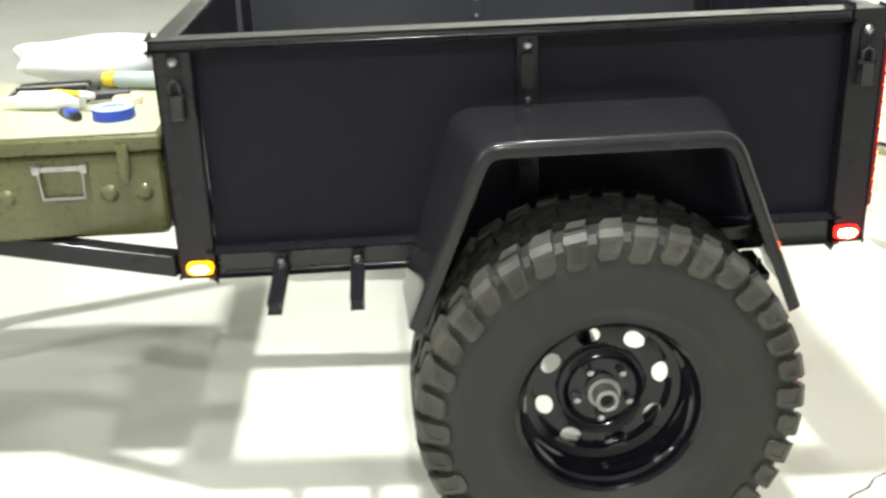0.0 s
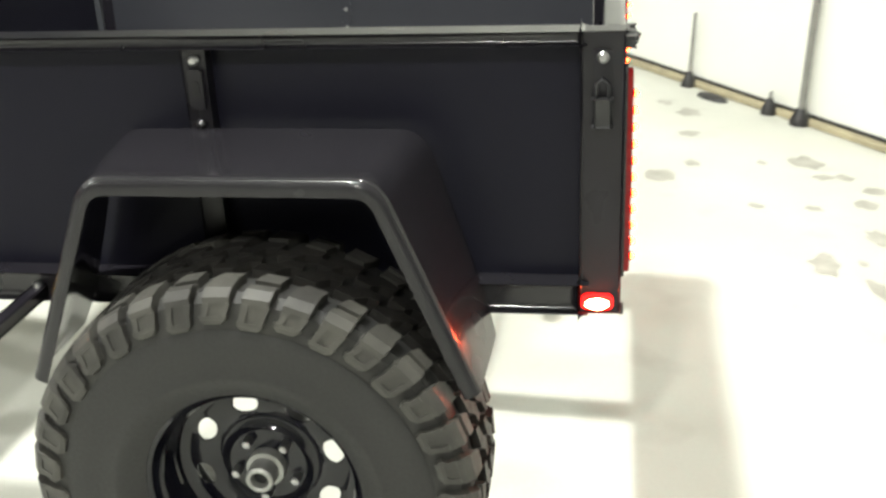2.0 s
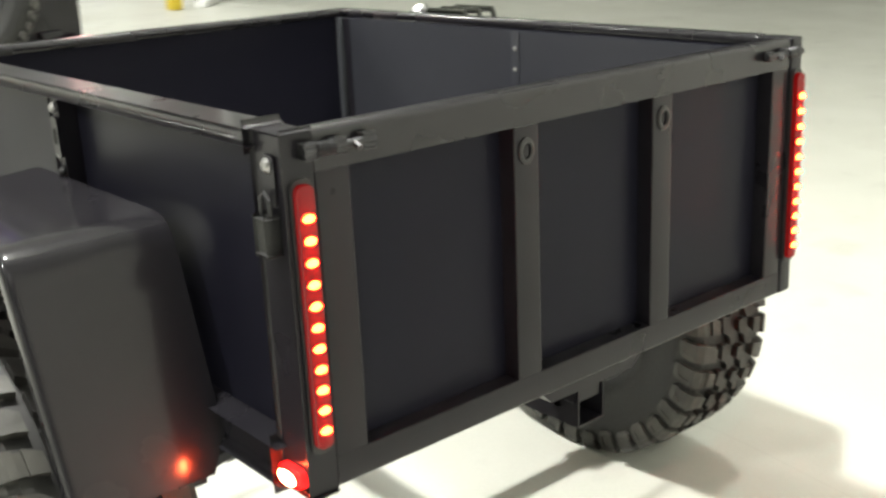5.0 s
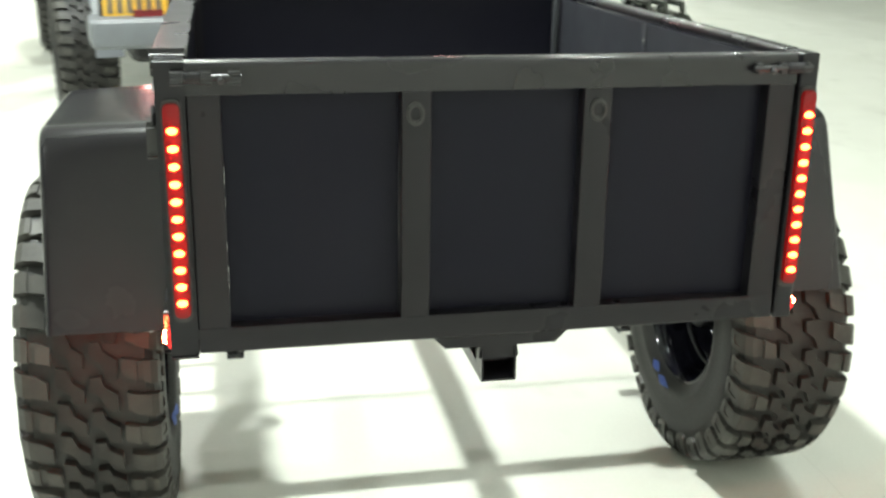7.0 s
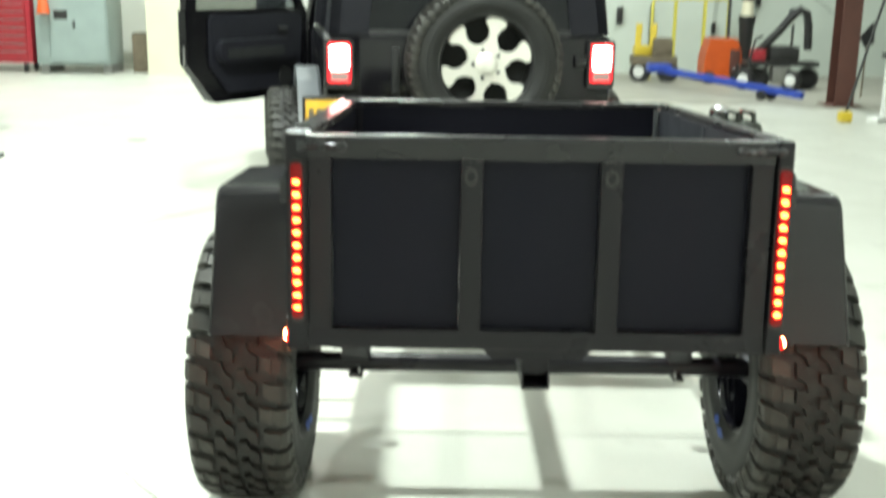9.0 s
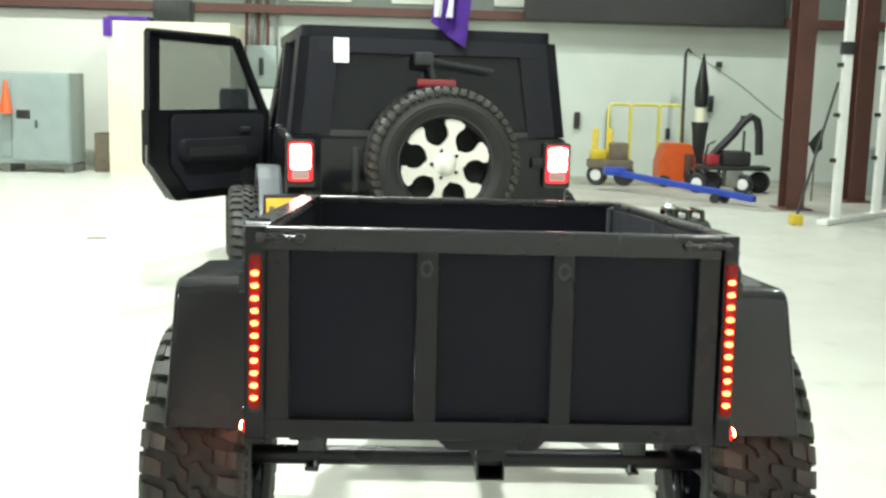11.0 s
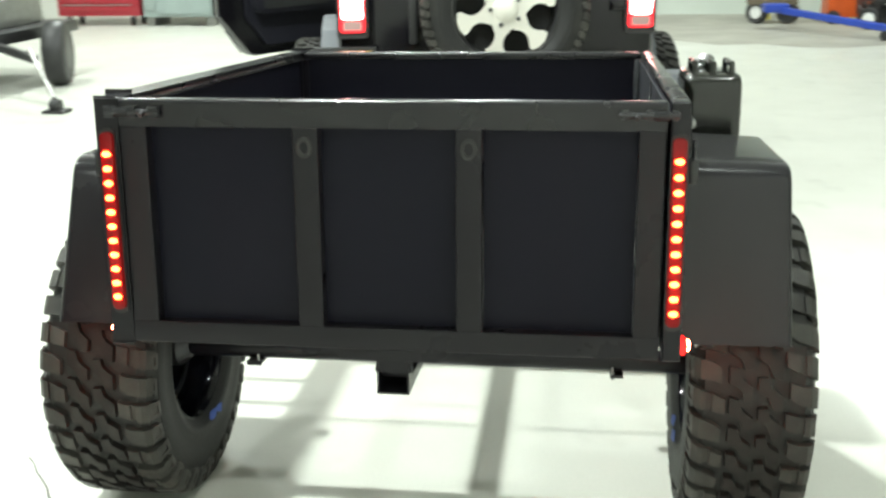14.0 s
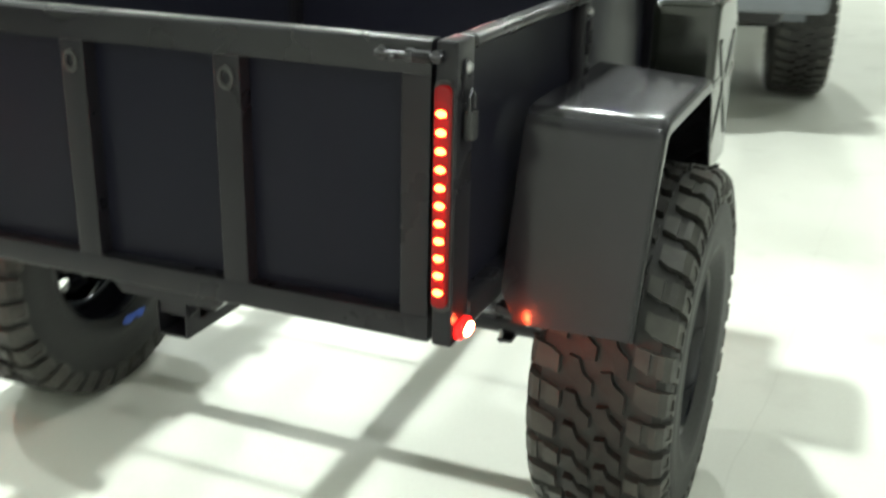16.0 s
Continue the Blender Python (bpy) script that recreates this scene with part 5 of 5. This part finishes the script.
def roll_chest():
    t = thing("tool_chest", pose(-7.6, 15.35, 0), "red metal roller tool chest with many drawers", "tool chest")
    part("body", box(-0.7, 0.7, -0.3, 0.3, 0.16, 1.16, 0.012), CHEST_RED, t)
    for k in range(7):
        z = 0.24 + 0.125 * k
        dr = part("drawer", box(-0.62, 0.62, -0.318, -0.3, z, z + 0.115, 0.004), CHEST_RED, t)
        part("drawer_pull", box(-0.6, 0.6, -0.33, -0.318, z + 0.088, z + 0.106, 0.003), STEEL, dr)
    for x in (-0.55, 0.55):
        for y in (-0.22, 0.22):
            part("castor", tube([(x - 0.02, y, 0.075), (x + 0.02, y, 0.075)], 0.075, 16), BLACK_PLASTIC, t)
            part("castor_fork", box(x - 0.03, x + 0.03, y - 0.03, y + 0.03, 0.12, 0.165), STEEL, t)
    lump = thing("cloth_bag", pose(-7.1, 15.3, 1.161), "dark brown bag lying on the tool chest", "bag")
    part("bag", lathe([(0, 0.17), (0.06, 0.19), (0.13, 0.1), (0.15, 0.02)], 14, axis="z"), BROWN_GREY, lump)


def grey_cabinet():
    c = thing("grey_cabinet", pose(-6.22, 15.4, 0), "grey-green steel equipment cabinet on feet", "cabinet")
    part("body", box(-0.60, 0.56, -0.4, 0.4, 0.14, 1.60, 0.03, 3), CABINET_GREY, c)
    out = rounded([(-0.35, 0.2), (0.53, 0.2), (0.53, 1.53), (-0.35, 1.53)], 0.05, 4)
    door = part("door", prism(out, -0.425, -0.4, "y"), CABINET_GREY, c)
    part("display", box(-0.28, -0.06, -0.432, -0.425, 0.86, 1.0, 0.004), BLACK_PLASTIC, door, "dark display window")
    part("handle", box(0.02, 0.05, -0.45, -0.425, 0.72, 0.84, 0.006), BLACK_PLASTIC, door)
    part("vent_panel", box(-0.58, -0.37, -0.415, -0.4, 0.25, 1.5, 0.01), CABINET_GREY, c)
    for x in (-0.5, 0.5):
        part("foot", box(x - 0.07, x + 0.07, -0.34, 0.34, 0.0, 0.14, 0.02), GALV, c)
    cone = thing("warning_sleeve", pose(-6.62, 14.87, 0.95), "orange traffic cone hanging on the cabinet's side", "cone")
    part("cone", lathe([(0, 0.11), (0.02, 0.10), (0.5, 0.025), (0.52, 0.01)], 18, axis="z"), ORANGE, cone)


def partition():
    w = structure("wall_west_partition", box(-5.1, -3.15, 15.2, 16.88, 0, 2.45), WALL_CREAM, "cream painted boxed-in corner of the wall", "wall")
    b = thing("cardboard_box", pose(-5.28, 15.6, 0), "brown weathered box standing by the corner", "box")
    part("box", box(-0.12, 0.12, -0.2, 0.2, 0, 0.62, 0.01), BROWN_GREY, b)
    part("flap", box(-0.12, 0.02, -0.2, 0.2, 0.625, 0.635), BROWN_GREY, b)
    cloth = thing("purple_cloth", pose(-4.8, 15.24, 2.452), "purple cloth and a dark box lying on the boxed corner", "cloth")
    part("cloth", box(-0.3, 0.35, -0.06, 0.4, 0, 0.07, 0.03, 2), PURPLE, cloth)
    part("hanging_end", box(-0.36, -0.22, -0.075, -0.05, -0.26, 0.04, 0.012), PURPLE, cloth)
    dark = thing("black_case", pose(-4.1, 15.5, 2.452), "black case stored on the boxed corner", "case")
    part("case", box(-0.3, 0.3, -0.2, 0.2, 0, 0.36, 0.03), BLACK_PLASTIC, dark)


def electrics():
    box_ = thing("switch_box", pose(-2.85, 16.84, 1.45), "grey electrical switch box on the wall", "switch box")
    part("case", box(-0.26, 0.26, -0.14, 0.05, 0, 0.72, 0.01), CABINET_GREY, box_)
    part("lever", box(-0.04, 0.04, -0.19, -0.14, 0.2, 0.5, 0.01), BLACK_PLASTIC, box_)
    for k, x in enumerate((-0.38, -0.22, -0.1, 0.02, 0.14, 0.36)):
        con = thing("conduit", pose(-2.85 + x * 0.7, 16.8, 0), "vertical electrical conduit pipe on the wall", "conduit", "conduits")
        part("pipe", tube([(0, 0, 0.4 if abs(x) > 0.3 else 2.17), (0, 0, 4.0)], 0.028, 10), GALV if k % 2 else RUST, con)
    sheet = thing("white_board", pose(-2.85, 16.82, 0.0), "white board leaning on the wall below the switch box", "board")
    part("board", box(-0.28, 0.3, -0.16, -0.12, 0, 1.42, 0.01), WHITE_STEEL, sheet)


def steel_beams():
    structure("trim", box(-26, 30, 16.6, 16.86, 2.72, 2.86), RUST, "long red-brown steel girt across the far wall", "beam")
    structure("trim_1", box(-26, 30, 16.6, 16.86, 3.5, 3.64), RUST, "long red-brown steel girt across the far wall", "beam")
    structure("trim_2", box(1.7, 6.2, 16.35, 16.58, 2.71, 4.4, 0.03), UPPER_DARK, "dark duct under the roof by the far wall", "duct")
    for x in (-7.5, -5.0, -2.4, -0.6, 1.2):
        structure("window_band", box(x, x + 1.1, 16.84, 16.88, 2.95, 3.4, 0.01), WALL_WHITE, "pale panel between the girts of the far wall", "panel")


def gantry():
    g = thing("gantry_frame", pose(-0.18, -0.45, 0), "white steel gantry frame on feet", "gantry")
    for x, y in ((5.2, 10.95), (6.05, 11.75)):
        post = part("post", box(x - 0.05, x + 0.05, y - 0.05, y + 0.05, 0.04, 3.4, 0.008), WHITE_STEEL, g)
        for z in (0.75, 1.3, 1.9):
            part("lug", box(x - 0.11, x - 0.05, y - 0.03, y + 0.03, z, z + 0.05), BLACK_PLASTIC, post)
    part("beam", bar((5.0, 10.76, 3.35), (6.3, 11.99, 3.35), 0.1, 0.14, 0.01), WHITE_STEEL, g)
    part("foot_bar", bar((4.95, 10.715, 0.035), (6.4, 12.08, 0.035), 0.14, 0.07, 0.01), WHITE_STEEL, g)
    part("black_clamp", box(5.13, 5.27, 10.87, 11.03, 2.05, 2.2, 0.01), BLACK_PLASTIC, g)


def wheel_disc(name, parent, x, y, z, r, half, white):
    """A small solid wheel across x, with a pale hub if white."""
    w = part(name, lathe([(-half * 0.8, r * 0.75), (-half, r * 0.85), (-half * 0.7, r), (half * 0.7, r), (half, r * 0.85), (half * 0.8, r * 0.75)], 20), BLACK_PLASTIC, parent)
    w.matrix_local = pose(x, y, z, 0, 0, 55)
    if white:
        h = part("wheel_hub", lathe([(-half * 1.02, r * 0.2), (-half * 0.9, r * 0.55), (half * 0.9, r * 0.55), (half * 1.02, r * 0.2)], 16), WHITE_STEEL, w)
    return w


def yard_tools():
    """Equipment stored along the far wall."""
    cart = thing("hand_trolley", pose(3.06, 15.2, 0), "yellow wheeled hand trolley with a brown load", "trolley")
    for x in (-0.2, 0.25):
        wheel_disc("wheel", cart, x, -0.05, 0.17, 0.17, 0.06, x < 0)
    for x in (-0.24, 0.0):
        part("upright", bar((x, 0.05, 0.3), (x + 0.02, 0.12, 0.92), 0.1, 0.05, 0.01), YELLOW, cart)
    part("deck", box(-0.34, 0.38, -0.15, 0.2, 0.28, 0.42, 0.02), BROWN_GREY, cart)
    part("load", box(0.0, 0.3, -0.1, 0.2, 0.42, 0.7, 0.03), BROWN_GREY, cart)
    part("load", box(-0.3, -0.05, -0.05, 0.2, 0.42, 0.58, 0.03), YELLOW, cart)
    rack = thing("yellow_rack", pose(0, 15.9, 0), "yellow tubular steel rack standing before the wall", "rack")
    for x0, x1, y in ((3.13, 3.51, -0.1), (3.52, 4.02, 0.0), (4.03, 4.43, 0.1)):
        part("hoop", tube([(x0, y, 0.0), (x0, y, 1.26), (x0 + 0.05, y, 1.32), (x1 - 0.05, y, 1.32), (x1, y, 1.26), (x1, y, 0.0)], 0.026, 10), PALE_YELLOW, rack)
    beam = thing("blue_tow_bar", pose(0, 0, 0), "long blue steel tow bar lying low on small castors", "tow bar")
    part("bar", bar((2.92, 14.35, 0.29), (4.56, 12.2, 0.11), 0.09, 0.09, 0.01), BLUE, beam)
    part("plate", box(2.82, 3.16, 14.1, 14.42, 0.24, 0.36, 0.02), BLUE, beam)
    for x, y in ((4.12, 12.62), (4.28, 12.68)):
        wheel_disc("castor", beam, x, y, 0.07, 0.07, 0.03, False)
    m = thing("orange_machine", pose(4.17, 15.3, 0), "orange steel machine housing with sloped sides", "machine")
    part("housing", prism([(-0.3, 0.1), (0.3, 0.1), (0.28, 0.5), (0.2, 0.71), (-0.22, 0.71), (-0.3, 0.4)], -0.25, 0.25, "y"), ORANGE, m)
    part("side_plate", box(0.1, 0.26, -0.262, -0.25, 0.15, 0.55, 0.01), RUST, m)
    for x in (-0.22, 0.22):
        wheel_disc("wheel", m, x, -0.28, 0.1, 0.1, 0.04, False)
    bat = thing("long_bar", pose(0, 0, 0), "dark steel bar leaning against the wall", "bar")
    part("bar", tube([(4.36, 15.6, 0.3), (4.48, 16.2, 2.2)], 0.028, 10), BLACK_PLASTIC, bat)
    part("hook", tube([(4.48, 16.2, 2.2), (4.52, 16.2, 2.28), (4.58, 16.2, 2.22)], 0.025, 8), BLACK_PLASTIC, bat)
    brush = thing("folded_sunshade", pose(4.72, 15.9, 0), "dark green folded sunshade with a cream band", "sunshade")
    part("cloth", lathe([(1.28, 0.07), (1.34, 0.12), (1.6, 0.125), (1.95, 0.06), (2.2, 0.015)], 12, axis="z"), CAN_GREEN, brush)
    part("band", lathe([(1.05, 0.11), (1.2, 0.1), (1.3, 0.09)], 12, axis="z"), WALL_CREAM, brush)
    part("base", lathe([(0.0, 0.2), (0.05, 0.2), (0.1, 0.08), (0.5, 0.1), (0.9, 0.13), (1.05, 0.15)], 12, axis="z"), BLACK_PLASTIC, brush)
    blow = thing("wheeled_blower", pose(4.85, 14.3, 0), "black wheeled vacuum blower with a thick bent hose", "blower")
    part("deck", box(-0.55, 0.55, -0.18, 0.2, 0.36, 0.43, 0.02), BLACK_PLASTIC, blow)
    part("engine", box(-0.2, 0.25, -0.15, 0.2, 0.43, 0.66, 0.05), BLACK_PLASTIC, blow)
    part("engine_cover", box(-0.45, -0.25, -0.12, 0.15, 0.43, 0.6, 0.03), CHEST_RED, blow)
    part("tank", box(-0.15, 0.12, -0.22, 0.05, 0.1, 0.36, 0.03), GALV, blow)
    part("hose", tube([(-0.42, 0.05, 0.42), (-0.30, 0.05, 0.60), (-0.02, 0.05, 0.90), (0.14, 0.05, 1.11), (0.26, 0.05, 1.2), (0.36, 0.05, 1.14), (0.40, 0.05, 0.95), (0.42, 0.05, 0.6)], 0.062, 14), BLACK_PLASTIC, blow)
    part("frame_tube", tube([(0.12, -0.1, 0.4), (0.12, -0.1, 0.98)], 0.02, 8), BLACK_PLASTIC, blow)
    part("frame_tube", tube([(-0.5, -0.1, 0.4), (-0.42, -0.05, 0.75), (-0.3, 0.0, 0.8)], 0.018, 8), BLACK_PLASTIC, blow)
    for x, y, r, white in ((-0.58, -0.15, 0.155, True), (0.12, -0.22, 0.155, True), (-0.28, 0.12, 0.16, False), (0.45, 0.05, 0.17, False)):
        wheel_disc("wheel", blow, x, y, r, r, 0.055, white)
    rnd = random.Random(21)
    heap = thing("hose_heap", pose(4.62, 14.75, 0), "tangled heap of dark hoses and cables on the floor", "hose heap")
    for k in range(7):
        x0, y0 = rnd.uniform(-0.22, 0.2), rnd.uniform(-0.12, 0.12)
        pts = []
        for i in range(17):
            a = i * 0.42 + k
            pts.append((x0 + 0.17 * math.cos(a) * rnd.uniform(0.8, 1.1), y0 + 0.12 * math.sin(a) * rnd.uniform(0.8, 1.1), max(0.02, 0.03 + 0.05 * k + 0.12 * math.sin(a * 1.7 + k))))
        part("hose", tube(pts, 0.016 + 0.004 * (k % 3), 8), BLACK_PLASTIC if k % 3 else DARK_STEEL, heap)
    rig = thing("floor_scraper", pose(-0.17, -0.42, 0), "long-handled floor scraper with a yellow foot leaning on the gantry", "scraper")
    part("handle", tube([(4.64, 10.72, 0.1), (5.10, 10.92, 1.72)], 0.016, 10), BLACK_PLASTIC, rig)
    part("foot", box(4.56, 4.70, 10.63, 10.80, 0.0, 0.13, 0.03), YELLOW, rig, "yellow foot")
    pad = thing("rubber_stop", pose(4.9, 10.45, 0), "small black rubber stop on the floor", "stop")
    part("stop", box(-0.08, 0.08, -0.05, 0.05, 0, 0.06, 0.015), BLACK_PLASTIC, pad)
    bin_ = thing("waste_bin", pose(7.15, 14.6, 0), "grey waste bin by the wall", "bin")
    part("bin", lathe([(0.0, 0.26), (0.7, 0.32), (0.72, 0.34), (0.75, 0.34), (0.75, 0.3)], 24, axis="z"), CABINET_GREY, bin_)
    for x, z, w, h in ((5.25, 2.05, 0.1, 0.1), (5.15, 1.35, 0.08, 0.3), (5.75, 1.1, 0.08, 0.12), (2.2, 0.95, 0.12, 0.3), (2.4, 0.9, 0.08, 0.4), (2.75, 1.0, 0.1, 0.3), (4.95, 1.05, 0.1, 0.16), (5.05, 1.25, 0.05, 0.4), (4.4, 0.8, 0.06, 0.2), (3.3, 0.75, 0.03, 0.9)):
        hk = thing("wall_tool", pose(x, 16.85, z), "small dark tool hung on the grey wall", "tool", "wall tools")
        part("tool", box(-w / 2, w / 2, -0.05, 0.05, -h / 2, h / 2, 0.02), BLACK_PLASTIC, hk)
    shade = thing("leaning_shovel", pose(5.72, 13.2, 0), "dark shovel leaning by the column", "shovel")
    part("blade", prism(rounded([(-0.1, 0.85), (0.09, 1.1), (0.11, 0.78), (0.0, 0.68)], 0.03, 3), -0.01, 0.01, "y"), DARK_STEEL, shade)
    part("shaft", tube([(0.0, 0, 0.0), (0.01, 0, 0.75)], 0.014, 8), BROWN_GREY, shade)
    cable = thing("wall_cable", pose(0, 0, 0), "thin dark cable sagging along the wall", "cable")
    part("cable", tube([(4.75, 16.88, 2.25), (5.6, 16.88, 1.75), (6.6, 16.88, 1.0)], 0.005, 6), BLACK_PLASTIC, cable)


def left_trolley():
    """A flat cart on fat tyres with a jack foot, parked far out beside the car."""
    c = thing("flat_cart", pose(0, 0, 0), "low dark flat cart on fat black tyres with a jack foot", "cart")
    part("deck", box(-8.6, -5.25, 7.5, 9.5, 0.46, 0.58, 0.02), DARK_STEEL, c, "dark steel deck")
    part("deck_edge", box(-8.6, -5.24, 7.46, 7.5, 0.50, 0.55, 0.006), WHITE_STEEL, c, "pale edge strip")
    part("load", box(-8.4, -5.5, 7.8, 9.2, 0.581, 0.86, 0.03), GALV, c, "pale metal load on the deck")
    part("drawbar", bar((-5.3, 7.7, 0.5), (-4.55, 7.15, 0.42), 0.07, 0.07, 0.008), DARK_STEEL, c)
    part("jack", tube([(-4.62, 7.2, 0.5), (-4.24, 6.82, 0.12)], 0.022, 8), GALV, c)
    part("jack_foot", box(-4.32, -4.12, 6.72, 6.9, 0.0, 0.03, 0.008), BLACK_PLASTIC, c)
    part("jack_wheel", tube([(-4.26, 6.8, 0.06), (-4.18, 6.8, 0.06)], 0.06, 14), BLACK_PLASTIC, c)
    for x, y in ((-5.02, 8.5), (-8.2, 8.5)):
        w = part("wheel", lathe([(-0.11, 0.17), (-0.12, 0.22), (-0.10, 0.30), (-0.06, 0.325), (0.06, 0.325), (0.10, 0.30), (0.12, 0.22), (0.11, 0.17)], 32), BLACK_PLASTIC, c, "fat black tyre")
        w.matrix_local = pose(x, y, 0.325, 0, 0, 15)
        part("wheel_hub", lathe([(-0.112, 0.05), (-0.111, 0.168), (0.111, 0.168), (0.112, 0.05)], 24), DARK_STEEL, w)


for x, y in ((5.03, 12.1), (6.40, 13.35), (0.45, 16.5)):
    steel_column(x, y)
roll_chest()
grey_cabinet()
partition()
electrics()
steel_beams()
gantry()
yard_tools()
left_trolley()
